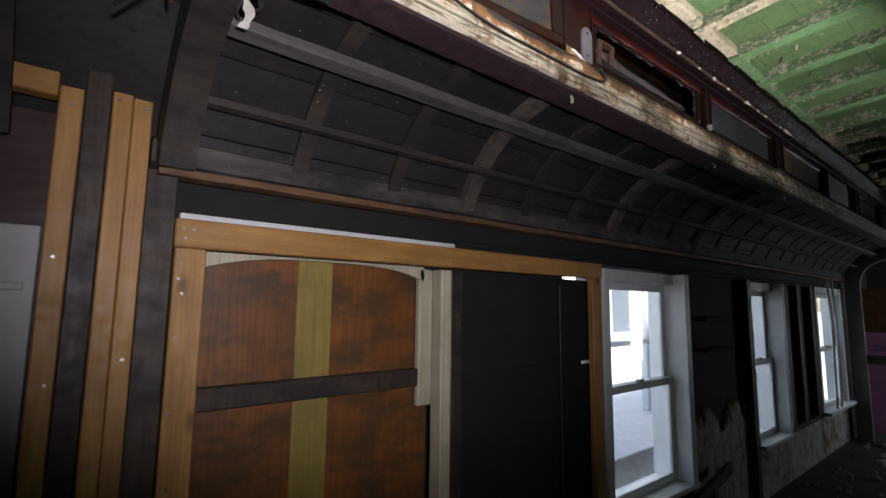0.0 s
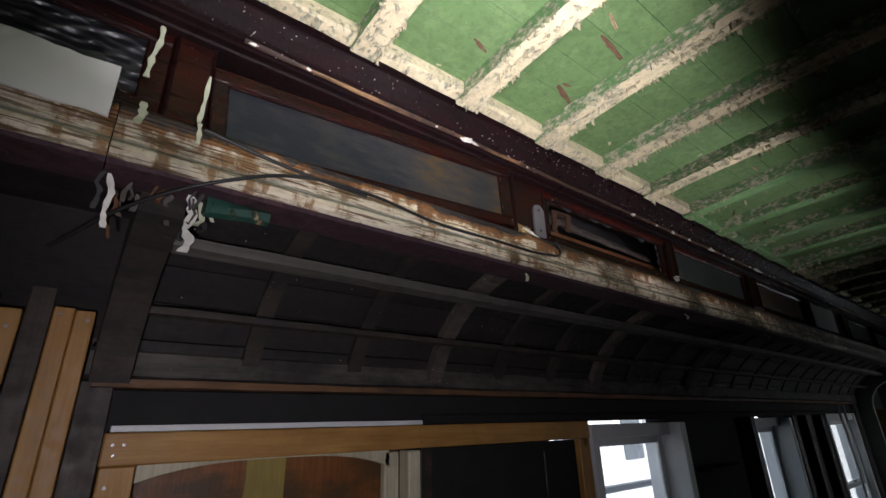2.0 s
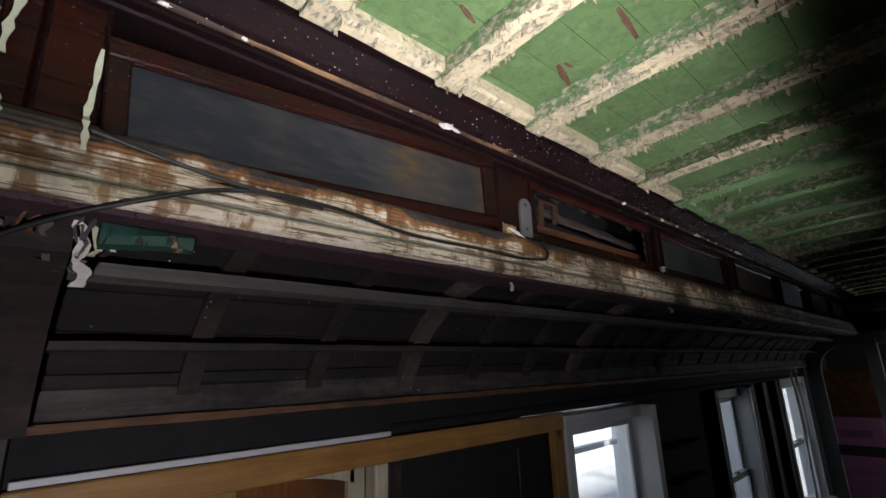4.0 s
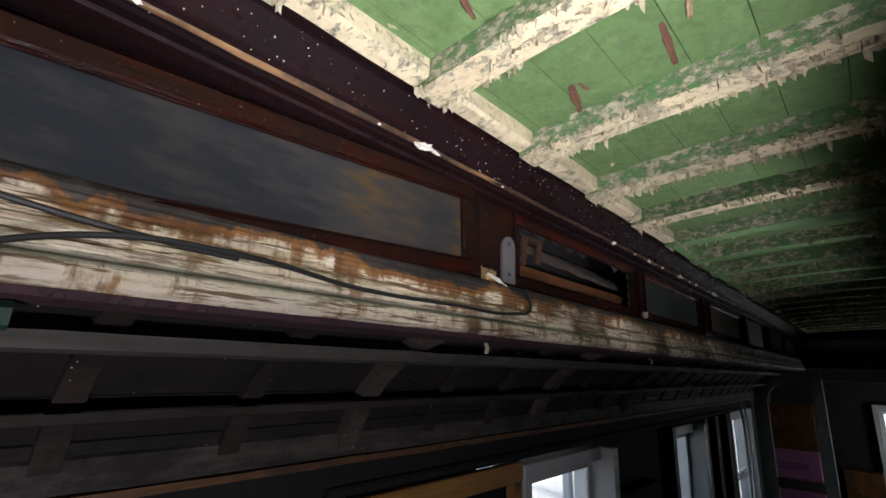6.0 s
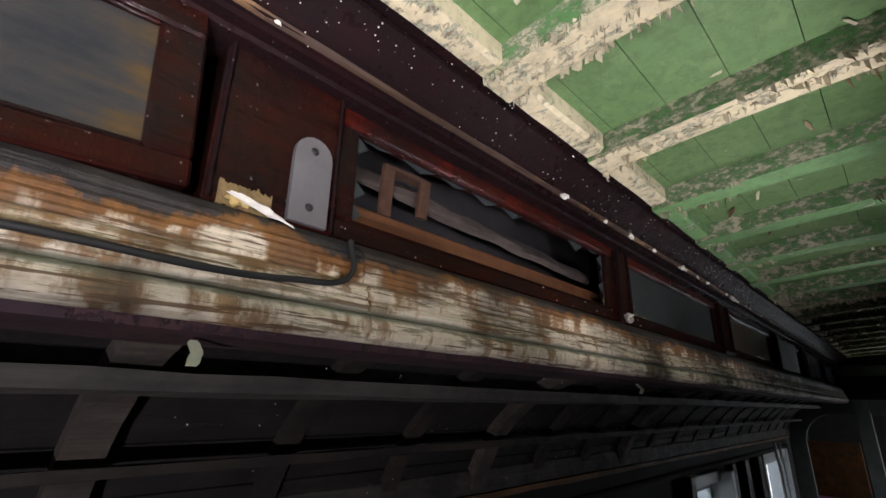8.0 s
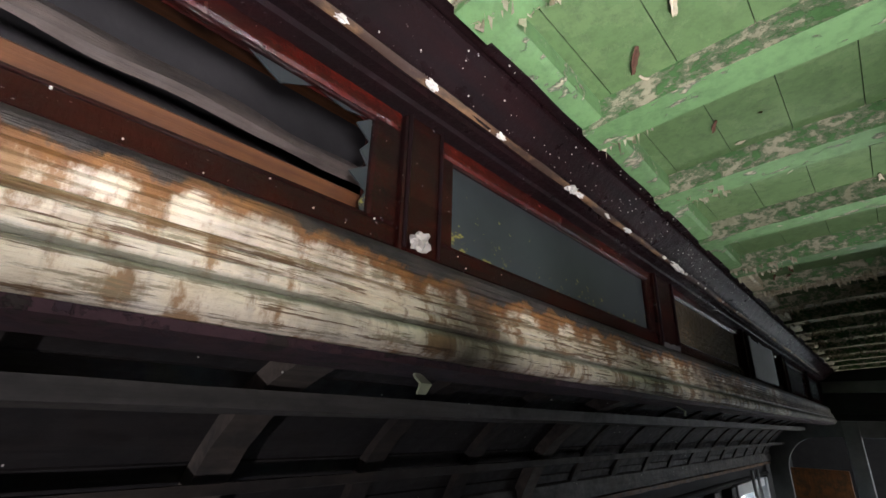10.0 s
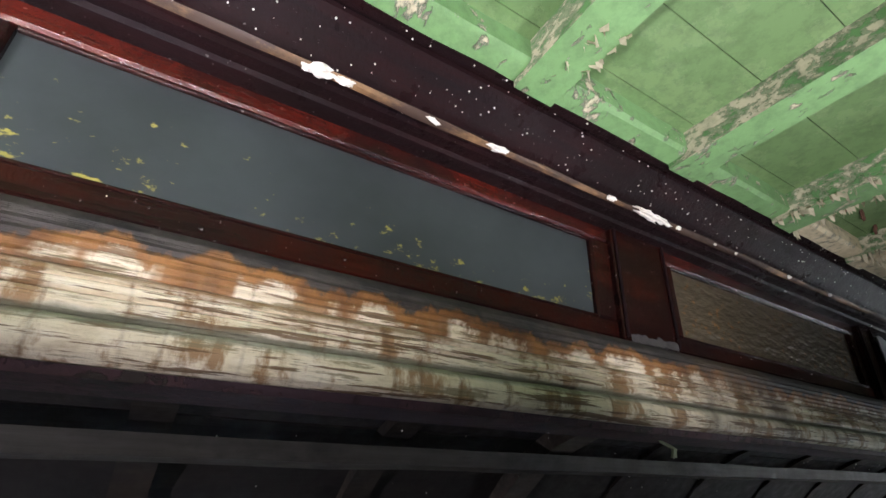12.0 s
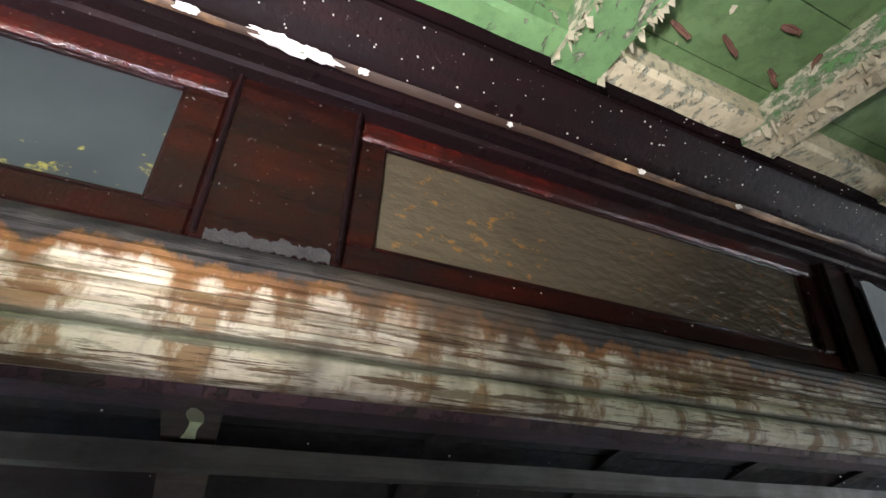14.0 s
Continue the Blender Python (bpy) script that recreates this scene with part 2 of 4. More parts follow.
DECKRIB = wood("weathered_rib_wood", (0.055, 0.045, 0.036), (0.13, 0.105, 0.085), "x", 0.75, (0.03, 0.027, 0.025), 0.55)
DECKRIB_DARK = wood("sooty_rib_wood", (0.022, 0.017, 0.013), (0.06, 0.045, 0.034), "x", 0.75, (0.014, 0.012, 0.011), 0.5)
STRINGER = wood("grey_stringer_wood", (0.06, 0.055, 0.048), (0.13, 0.12, 0.105), "x", 0.7, (0.035, 0.033, 0.03), 0.6)
BEAM = wood("charred_beam_wood", (0.045, 0.040, 0.034), (0.12, 0.105, 0.09), "x", 0.7, (0.02, 0.018, 0.016), 0.5, relief=0.9)
BEAM_RAW = wood("raw_orange_beam_edge", (0.11, 0.05, 0.02), (0.24, 0.12, 0.05), "x", 0.7, (0.05, 0.035, 0.025), 0.55)
PINE = wood("new_pine_lumber", (0.31, 0.145, 0.036), (0.48, 0.265, 0.078), "x", 0.55, knots=True, relief=0.15)
PINE_UP = wood("new_pine_stud", (0.31, 0.145, 0.036), (0.48, 0.265, 0.078), "z", 0.55, knots=True, relief=0.15)
PLY = wood("orange_plywood", (0.15, 0.052, 0.012), (0.28, 0.11, 0.027), "z", 0.5, (0.07, 0.04, 0.016), 0.52, knots=True)
PLY_YELLOW = wood("yellow_board", (0.26, 0.19, 0.045), (0.36, 0.27, 0.07), "z", 0.5)
OLDPOST = wood("old_dark_post", (0.03, 0.02, 0.014), (0.085, 0.055, 0.036), "z", 0.6, (0.015, 0.012, 0.011), 0.5)
BLACK = plain("sooty_black_panel", (0.016, 0.015, 0.015), 0.85, 0, 0.5)
DARKWALL = plain("sooty_wall_boards", (0.028, 0.026, 0.026), 0.7, 0, 0.5)
REDWALL = wood("dark_red_boards", (0.035, 0.012, 0.010), (0.06, 0.022, 0.018), "x", 0.6)
WHITE = plain("white_window_paint", (0.72, 0.73, 0.73), 0.45, 0, 0.15, 8)
CREAMWOOD = wood("cream_painted_stop", (0.40, 0.36, 0.24), (0.62, 0.57, 0.42), "z", 0.6)
GREYWHITE = plain("dirty_grey_white_paint", (0.40, 0.40, 0.38), 0.6, 0, 0.45, 6)
GREYBULK = plain("dusty_grey_bulkhead_paint", (0.24, 0.24, 0.23), 0.6, 0, 0.4, 5)
WHITEBOARD = plain("torn_white_board", (0.74, 0.74, 0.69), 0.75, 0, 0.08, 6, 0.06)
PLASTER = peeling("broken_plaster_wall", ((0.20, 0.10, 0.05), (0.36, 0.33, 0.29), (0.50, 0.48, 0.44)), 9, edges=(0.42, 0.50))
PINK = plain("pink_foam_board", (0.62, 0.24, 0.46), 0.8, 0, 0.12)
FLOORM = plain("dusty_debris_floor", (0.085, 0.078, 0.07), 0.9, 0, 0.6, 9, 0.8)
CABLE = plain("black_cable_rubber", (0.02, 0.02, 0.02), 0.5)
BROWNBOARD = wood("brown_outer_roof_boards", (0.055, 0.018, 0.006), (0.17, 0.065, 0.020), "x", 0.6)
GREYBOARD = wood("split_grey_roof_board", (0.035, 0.028, 0.023), (0.13, 0.10, 0.08), "x", 0.8, relief=1.0)
GLASS_GREY = dusty_glass("misted_grey_glass", (0.046, 0.054, 0.056), (0.30, 0.27, 0.06), 0.3, 0.15, 0.0, 0.615, 1.1)
GLASS_AMBER = dusty_glass("dusty_amber_ribbed_glass", (0.11, 0.088, 0.055), (0.25, 0.12, 0.03), 0.3, 0.15, 0.8, 0.61)
GLASS_BROWN, _nt, _b = nodes_of("sooty_brown_glass")
_c, _s = _nt.nodes.new("ShaderNodeTexCoord"), _nt.nodes.new("ShaderNodeSeparateXYZ")
link(_nt, _c.outputs["Object"], _s.inputs[0])
_f = math_of(_nt, "ADD", math_of(_nt, "MULTIPLY", noise_of(_nt, coords(_nt, (1, 1, 0.6)), 4.5, 7, 0.62), 0.55), math_of(_nt, "MULTIPLY", noise_of(_nt, coords(_nt, (0.22, 1, 1)), 55, 5, 0.6), 0.45))
_f = math_of(_nt, "ADD", _f, math_of(_nt, "MULTIPLY", math_of(_nt, "SUBTRACT", _s.outputs["X"], 0.95), 0.2))
link(_nt, ramp(_nt, _f, ((0.36, (0.016, 0.018, 0.022)), (0.52, (0.034, 0.032, 0.030)), (0.60, (0.060, 0.040, 0.020)), (0.76, (0.11, 0.058, 0.016)))), _b.inputs["Base Color"])
_b.inputs["Roughness"].default_value, _b.inputs["Specular IOR Level"].default_value = 0.36, 0.15
bump(_nt, _b, noise_of(_nt, coords(_nt, (0.2, 1, 1)), 45, 4), 0.3, 0.006)
GLASS_DARK = dusty_glass("hammered_dark_glass", (0.06, 0.066, 0.072), (0.02, 0.02, 0.02), 0.2, 0.1, 1.0, 0.9)
GLASS_HAMMER, _nt, _b = nodes_of("hammered_black_glass")
link(_nt, ramp(_nt, noise_of(_nt, coords(_nt, (1, 1, 1)), 6, 6), ((0.35, (0.012, 0.013, 0.015)), (0.7, (0.035, 0.037, 0.042)))), _b.inputs["Base Color"])
_b.inputs["Roughness"].default_value, _b.inputs["Specular IOR Level"].default_value = 0.3, 0.6
_v = _nt.nodes.new("ShaderNodeTexVoronoi")
_v.feature, _v.inputs["Scale"].default_value = "SMOOTH_F1", 34
link(_nt, coords(_nt, (0.75, 1, 1.9)), _v.inputs["Vector"])
bump(_nt, _b, _v.outputs["Distance"], 1.0, 0.02)
GLASS_CLEAR, _nt, _b = nodes_of("clear_window_glass")
_b.inputs["Transmission Weight"].default_value, _b.inputs["Roughness"].default_value = 1.0, 0.02
_b.inputs["Base Color"].default_value = (0.95, 0.97, 0.97, 1)
STEEL = plain("dull_steel", (0.35, 0.34, 0.32), 0.4, 0.9)
SNOW = plain("pale_ground", (0.75, 0.76, 0.77), 0.9, 0, 0.1, 2)
SIDING = plain("white_siding", (0.74, 0.76, 0.78), 0.6, 0, 0.1, 3)
DOORW = plain("grey_white_door_paint", (0.45, 0.46, 0.45), 0.5, 0, 0.25, 4)


# ---- mesh helpers ----
def mesh_object(name, bm, material):
    bmesh.ops.recalc_face_normals(bm, faces=bm.faces)
    me = bpy.data.meshes.new(name)
    bm.to_mesh(me)
    bm.free()
    me.shade_smooth()
    me.set_sharp_from_angle(angle=radians(32))
    for mt in material if isinstance(material, (list, tuple)) else (material,):
        me.materials.append(mt)
    return new(name, me)


def part(name, bm, material, parent, label=""):
    ob = mesh_object(name, bm, material)
    ob.parent = parent
    ob.matrix_parent_inverse = Matrix() if parent.parent else Matrix.Translation(-parent.location)
    return tagged(ob, label)


def thing(name, base, label, category, group="", kind=""):
    return tagged(new(name), label, category, group, kind) if not base else place(tagged(new(name), label, category, group, kind), base)


def place(ob, base):
    ob.location = base
    return ob


def block(x0, x1, y0, y1, z0, z1, bevel=0.003, bm=None):
    bm = bm or bmesh.new()
    m = Matrix.LocRotScale(((x0 + x1) / 2, (y0 + y1) / 2, (z0 + z1) / 2), None, (abs(x1 - x0), abs(y1 - y0), abs(z1 - z0)))
    got = bmesh.ops.create_cube(bm, size=1, matrix=m)
    if bevel:
        es = list({e for v in got["verts"] for e in v.link_edges})
        bmesh.ops.bevel(bm, geom=es, offset=bevel, segments=1, affect="EDGES")
    return bm


def sweep(profile, x0, x1, steps=1, jag=0.0, bm=None):
    """A moulding: a closed (y, z) profile drawn along x."""
    bm = bm or bmesh.new()
    rings = []
    for i in range(steps + 1):
        x = x0 + (x1 - x0) * i / steps
        rings.append([bm.verts.new((x, y + jag * noise.noise((x * 9, y * 60, z * 60)), z + jag * noise.noise((x * 7 + 5, y * 50, z * 50)))) for y, z in profile])
    n = len(profile)
    for a, b in zip(rings, rings[1:]):
        for k in range(n):
            bm.faces.new((a[k], a[(k + 1) % n], b[(k + 1) % n], b[k]))
    bm.faces.new(rings[0])
    bm.faces.new(rings[-1][::-1])
    return bm


def prism_x(outline, x0, x1):
    """A (y, z) outline with thickness along x."""
    return sweep(outline, x0, x1)


def tube(points, radius):
    cu = bpy.data.curves.new("tube", "CURVE")
    cu.dimensions, cu.bevel_depth, cu.bevel_resolution = "3D", radius, 2
    sp = cu.splines.new("BEZIER")
    sp.bezier_points.add(len(points) - 1)
    for bp, p in zip(sp.bezier_points, points):
        bp.co, bp.handle_left_type, bp.handle_right_type = p, "AUTO", "AUTO"
    return cu


def setting(name, bm, material, label, category):
    return tagged(mesh_object(name, bm, material), label, category, kind="structure")


# ---- the shell of the coach ----
WALL_Y, FAR_X, BACK_X, OTHER_Y, MID_Y = 1.5, 7.7, -1.6, -1.3, 0.1
setting("floor", block(BACK_X - 0.1, 9.4, OTHER_Y - 0.1, 1.7, -0.08, 0.0, 0), FLOORM, "dusty floor with scattered debris and plaster crumbs", "floor")
# The opening at x 7.72 to 8.44 is unseen, added for the fill lamp
for wx0, wx1, wz0, wz1 in ((BACK_X - 0.1, 7.72, 0, 2.4), (8.44, 9.4, 0, 2.4), (7.72, 8.44, 0, 0.62), (7.72, 8.44, 1.88, 2.4)):
    setting("wall_south", block(wx0, wx1, OTHER_Y - 0.1, OTHER_Y, wz0, wz1, 0), DARKWALL, "plain soot-dark side wall of the coach", "wall")
setting("wall_west", block(BACK_X - 0.1, BACK_X, OTHER_Y, 1.7, 0, 2.9, 0), DARKWALL, "plain soot-dark end wall", "wall")


# unseen outer shell added to block sky light, closing the coach above and at both ends
for sx0, sx1, sy0, sy1, sz0, sz1 in ((BACK_X - 0.1, 9.45, -1.42, 1.80, 2.93, 2.97), (BACK_X - 0.1, 9.45, 1.745, 1.80, 2.03, 2.93), (BACK_X - 0.1, 9.45, -1.42, -1.40, 2.0, 2.93),
                                     (9.365, 9.45, -1.40, 1.745, 2.03, 2.93), (BACK_X - 0.15, BACK_X - 0.1, -1.42, 1.80, 0.0, 2.97), (BACK_X - 0.1, 0.21, 1.70, 1.74, 0.0, 2.03)):
    setting("roof_shell", block(sx0, sx1, sy0, sy1, sz0, sz1, 0), DARKWALL, "unseen dark shell added to block sky light leaking into the coach", "roof")


# clerestory ceiling: boards along the coach
def ceil_z(y):
    return 2.795 + 0.035 * (1 - ((y - MID_Y) / 0.7) ** 2)


bm = bmesh.new()
y = -0.62
while y < 0.80:
    w = 0.112
    sweep([(y + 0.0008, ceil_z(y)), (y + w - 0.0008, ceil_z(y + w)), (y + w + 0.001, ceil_z(y + w) + 0.02), (y, ceil_z(y) + 0.02)], BACK_X, FAR_X, 40, 0.0015, bm)
    y += w
block(BACK_X, FAR_X + 0.1, -0.8, 0.99, 2.87, 2.90, 0, bm)
setting("ceiling", bm, GREEN, "green-painted board ceiling with flaking paint", "ceiling")

RIB_X = [0.55 + 0.36 * k for k in range(-5, 20)]
for rx in RIB_X:
    w = 0.036
    prof = []
    bm = bmesh.new()
    ring_a, ring_b, ring_c, ring_d = [], [], [], []
    for i in range(25):
        yy = -0.6 + 1.385 * i / 24
        zb = ceil_z(yy) - 0.052
        j = 0.003 * noise.noise((rx * 3, yy * 14, 0))
        ring_a.append(bm.verts.new((rx - w + j, yy, zb + 0.06)))
        ring_b.append(bm.verts.new((rx - w + j, yy, zb + j)))
        ring_c.append(bm.verts.new((rx + w - j, yy, zb - j)))
        ring_d.append(bm.verts.new((rx + w - j, yy, zb + 0.06)))
    for i in range(24):
        for a, b in ((ring_a, ring_b), (ring_b, ring_c), (ring_c, ring_d)):
            f = bm.faces.new((a[i], b[i], b[i + 1], a[i + 1]))
            f.material_index = 1 if a is ring_b else 0
    setting("ceiling_rib", bm, (RIB_SIDE, RIB_GREEN if 2.2 < rx < 3.9 else RIB_FACE), "cream and green flaking wooden ceiling rib", "ceiling rib")
for a, b in zip(RIB_X, RIB_X[1:]):
    setting("trim", sweep([(0.785, 2.757), (0.754, 2.760), (0.746, 2.766), (0.746, 2.83), (0.785, 2.83)], a + 0.036, b - 0.036, 8, 0.003), RIB_GREEN if 2.0 < a < 3.6 else RIB_FACE, "flaking cream border strip along the ceiling edge", "trim")

# hanging curls of paint along the rib edges
rng = random.Random(4)
bm = bmesh.new()
for rx in RIB_X[4:22]:
    for side in (-0.036, 0.036, 0.0):
        for _ in range(230):
            yy = rng.uniform(-0.5, 0.78)
            if noise.noise((rx * 2.3, yy * 5, side * 30)) < (0.30 if 2.2 < rx < 3.9 else -0.12):
                continue
            zb = ceil_z(yy) - 0.050
            ln, wd = rng.choice((0.006, 0.009, 0.014, 0.022)) * rng.uniform(0.6, 1.3), rng.uniform(0.002, 0.007)
            lean = rng.uniform(-0.006, 0.006)
            x = rx + side + rng.uniform(-0.004, 0.004)
            a = rng.uniform(0, 3.1)
            dx, dy = wd * math.cos(a), wd * math.sin(a)
            p = [bm.verts.new(v) for v in ((x - dx, yy - dy, zb + 0.003), (x + dx, yy + dy, zb + 0.003), (x + dx * 0.8 + lean, yy + dy * 0.8, zb - ln * 0.6), (x - dx * 0.7 + lean, yy - dy * 0.7 + lean, zb - ln))]
            bm.faces.new(p)
for _ in range(160):
    x, yy = rng.uniform(0.3, 5.0), rng.uniform(-0.5, 0.76)
    if noise.noise((x * 2.1, yy * 3.0, 4)) < 0.05:
        continue
    z, a, sz = ceil_z(yy) - 0.001, rng.uniform(0, 6.3), rng.uniform(0.003, 0.011)
    u, v = Vector((math.cos(a), math.sin(a), 0)) * sz, Vector((-math.sin(a), math.cos(a), 0)) * sz * rng.uniform(0.4, 0.8)
    p0, drop = Vector((x, yy, z)), Vector((0, 0, -rng.uniform(0.003, 0.012)))
    bm.faces.new([bm.verts.new(q) for q in (p0 - u - v, p0 - u + v, p0 + u * 0.3 + v * 0.8 + drop * 0.5, p0 + u + drop, p0 + u * 0.4 - v * 0.9 + drop * 0.6)])
tagged(mesh_object("paint_curls", bm, FLAKE), "curled cream paint flakes hanging from the ceiling ribs", "paint flakes", kind="stuff")

# cornice between ceiling and sashes
CYMA = [(0.812 + 0.048 * t, 2.757 - 0.042 * (0.5 - 0.5 * math.cos(math.pi * t)) - 0.004 * math.sin(2 * math.pi * t)) for t in (k / 9 for k in range(10))]
CORNICE_P = [(0.81, 2.85), (0.783, 2.80), (0.780, 2.768), (0.785, 2.760), (0.796, 2.757), (0.803, 2.757), (0.806, 2.763), (0.810, 2.763)] + CYMA + [
    (0.866, 2.712), (0.868, 2.705), (0.882, 2.702), (0.884, 2.694), (0.902, 2.692), (0.906, 2.686), (0.924, 2.682), (0.985, 2.682), (0.985, 2.85)]
CORN_LABEL = "glossy soot-black moulded cornice above the clerestory sashes"
setting("cornice", sweep(CORNICE_P, BACK_X, FAR_X - 0.05, 60, 0.0006), CORNICE, CORN_LABEL, "cornice")
setting("cornice", sweep([(2 * MID_Y - p, q) for p, q in CORNICE_P], BACK_X, FAR_X - 0.05, 4), CORNICE, CORN_LABEL, "cornice")
setting("cornice_edge_strip", sweep([(0.864, 2.707), (0.868, 2.7035), (0.875, 2.7015), (0.877, 2.704), (0.868, 2.709)], 0.28, 7.0, 150, 0.0035),
        wood("torn_strip_wood", (0.16, 0.085, 0.035), (0.42, 0.25, 0.11), "x", 0.6, (0.02, 0.010, 0.008), 0.43), "splintered bare wood strip along the cornice edge", "trim")

# fascia below the sashes, reeded
REEDS = []
for k in range(4):
    z = 2.437 - 0.0095 * k
    REEDS += [(0.8985, z), (0.8950, z - 0.0048), (0.8985, z - 0.009)]
FASCIA_P = [(0.985, 2.462), (0.925, 2.462), (0.912, 2.457), (0.9005, 2.445), (0.8985, 2.440)] + REEDS + [
    (0.893, 2.397), (0.886, 2.394), (0.884, 2.389), (0.889, 2.387), (0.883, 2.384), (0.881, 2.377), (0.887, 2.374), (0.880, 2.371), (0.877, 2.364), (0.879, 2.358),
    (0.886, 2.355), (0.876, 2.351), (0.871, 2.343), (0.870, 2.332), (0.874, 2.322), (0.884, 2.316), (0.985, 2.316)]
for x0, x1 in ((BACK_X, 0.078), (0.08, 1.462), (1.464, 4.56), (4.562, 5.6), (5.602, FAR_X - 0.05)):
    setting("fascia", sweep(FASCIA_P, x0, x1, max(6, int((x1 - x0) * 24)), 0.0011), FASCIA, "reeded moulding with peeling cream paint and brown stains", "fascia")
    setting("fascia_soffit", sweep([(0.884, 2.3155), (0.985, 2.3155), (0.985, 2.302), (0.915, 2.302), (0.888, 2.306)], x0, x1, 12, 0.002), PURPLE, "plum-painted underside strip of the moulding", "trim")
setting("clerestory_wall_south", block(BACK_X, FAR_X, -0.79, -0.72, 2.2, 2.85, 0), DARKWALL, "dark clerestory wall on the other side", "wall")
setting("deck_ceiling_south", sweep([(-0.72, 2.3), (-1.1, 2.22), (-1.3, 2.0), (-1.4, 2.0), (-1.2, 2.35), (-0.72, 2.4)], BACK_X, FAR_X, 2), DECK, "dark lower deck ceiling on the other side", "ceiling")


# ---- clerestory sashes and pilasters ----
def sash(x0, x1, glass, label, tilt=0.0, broken=False, y0=0.930):
    # Lit top rails get the redder varnish; soot and shade darken the other copy
    mt_frame = MAHOGANY if 2.0 < x1 < 4.6 else SOOTY_SHADED_MAHOGANY
    ob = thing("clerestory_window", ((x0 + x1) / 2, y0 + 0.012, 2.462), label, "window", "clerestory windows")
    z0, z1, st, y1 = 2.464, 2.692, 0.05, y0 + 0.028
    gx0, gx1, gz0, gz1 = x0 + st * 0.75, x1 - st, 2.498, 2.655
    piv = Matrix.Translation((x1, 0, 2.47)) @ Matrix.Rotation(-tilt, 4, "Y") @ Matrix.Translation((-x1, 0, -2.47))

    def add(name, bm, mt, label=""):
        bmesh.ops.transform(bm, matrix=piv, verts=bm.verts)
        return part(name, bm, mt, ob, label)
    add("bottom_rail", block(x0, x1, y0, y1, z0, gz0, 0.004), SOOTY_SHADED_MAHOGANY)
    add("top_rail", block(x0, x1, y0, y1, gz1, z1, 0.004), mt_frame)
    add("stile", block(x0, gx0, y0 + 0.001, y1, gz0, gz1, 0.004), SOOTY_SHADED_MAHOGANY)
    add("stile", block(gx1, x1, y0 + 0.001, y1, gz0, gz1, 0.004), SOOTY_SHADED_MAHOGANY)
    for a, b, c, d in ((gx0, gx1, gz0, gz0 + 0.005), (gx0, gx1, gz1 - 0.005, gz1)):
        add("bead", block(a, b, y0 + 0.004, y0 + 0.012, c, d, 0.0015), SOOTY_SHADED_MAHOGANY)
    if not broken:
        add("pane", block(gx0 - 0.004, gx1 + 0.004, y0 + 0.012, y0 + 0.016, gz0 - 0.003, gz1 + 0.003, 0), glass, "")
    else:
        bm = bmesh.new()
        r = random.Random(3)
        for (ax, az), (bx, bz), n, deep in (((gx0, gz1), (gx1, gz1), 9, -0.02), ((gx1, gz0), (gx1, gz1), 4, 0.02), ((gx0, gz0), (gx0, gz1), 4, 0.025)):
            for k in range(n):
                t0, t1 = k / n, (k + 1) / n
                d = deep * r.uniform(0.1, 1.5)
                pts = [(ax + (bx - ax) * t, az + (bz - az) * t) for t in (t0, t1)]
                tip = ((pts[0][0] + pts[1][0]) / 2, (pts[0][1] + pts[1][1]) / 2 + d) if az == bz else ((pts[0][0]) + (d if ax == gx0 else -d), (pts[0][1] + pts[1][1]) / 2)
                fa = [bm.verts.new((u, y0 + 0.012, v)) for u, v in (*pts, tip)]
                fb = [bm.verts.new((u, y0 + 0.015, v)) for u, v in (*pts, tip)]
                bm.faces.new(fa), bm.faces.new(fb[::-1])
                for i in range(3):
                    bm.faces.new((fa[i], fa[(i + 1) % 3], fb[(i + 1) % 3], fb[i]))
        add("glass_shard", bm, glass, "jagged remains of broken glass")
    return ob


sash(-0.93, 0.147, GLASS_HAMMER, "dark varnished clerestory sash with hammered glass")
sash(0.243, 1.228, GLASS_BROWN, "mahogany clerestory sash slipped out of level, sooty brown glass", radians(3.7), y0=0.903)
sash(1.425, 2.365, GLASS_GREY, "mahogany clerestory sash with its glass broken out", broken=True)
sash(2.448, 3.388, GLASS_GREY, "red mahogany clerestory sash with misted grey glass")
sash(3.55, 4.50, GLASS_AMBER, "mahogany clerestory sash with ribbed amber glass")
sash(4.60, 5.54, GLASS_DARK, "sooty clerestory sash behind a torn pale sheet")
sash(5.70, 6.64, GLASS_DARK, "soot-blackened clerestory sash with dark glass")
sash(6.72, 7.60, GLASS_DARK, "soot-blackened clerestory sash with dark glass")


def pilaster(x0, x1, mt=SOOTY_SHADED_MAHOGANY, label="varnished mahogany pilaster panel between clerestory sashes"):
    ob = thing("pilaster", ((x0 + x1) / 2, 0.94, 2.462), label, "pilaster", "clerestory pilasters")
    part("panel", block(x0 + 0.001, x1 - 0.001, 0.922, 0.965, 2.463, 2.69, 0.003), mt, ob)
    for x in (x0 + 0.004, x1 - 0.010):
        part("bead", block(x, x + 0.006, 0.916, 0.9225, 2.466, 2.69, 0.0025), CORNICE, ob)


for x0, x1 in ((0.147, 0.238), (1.245, 1.425), (2.365, 2.448), (3.388, 3.55), (4.50, 4.60), (5.54, 5.70), (6.64, 6.72)):
    pilaster(x0, x1)

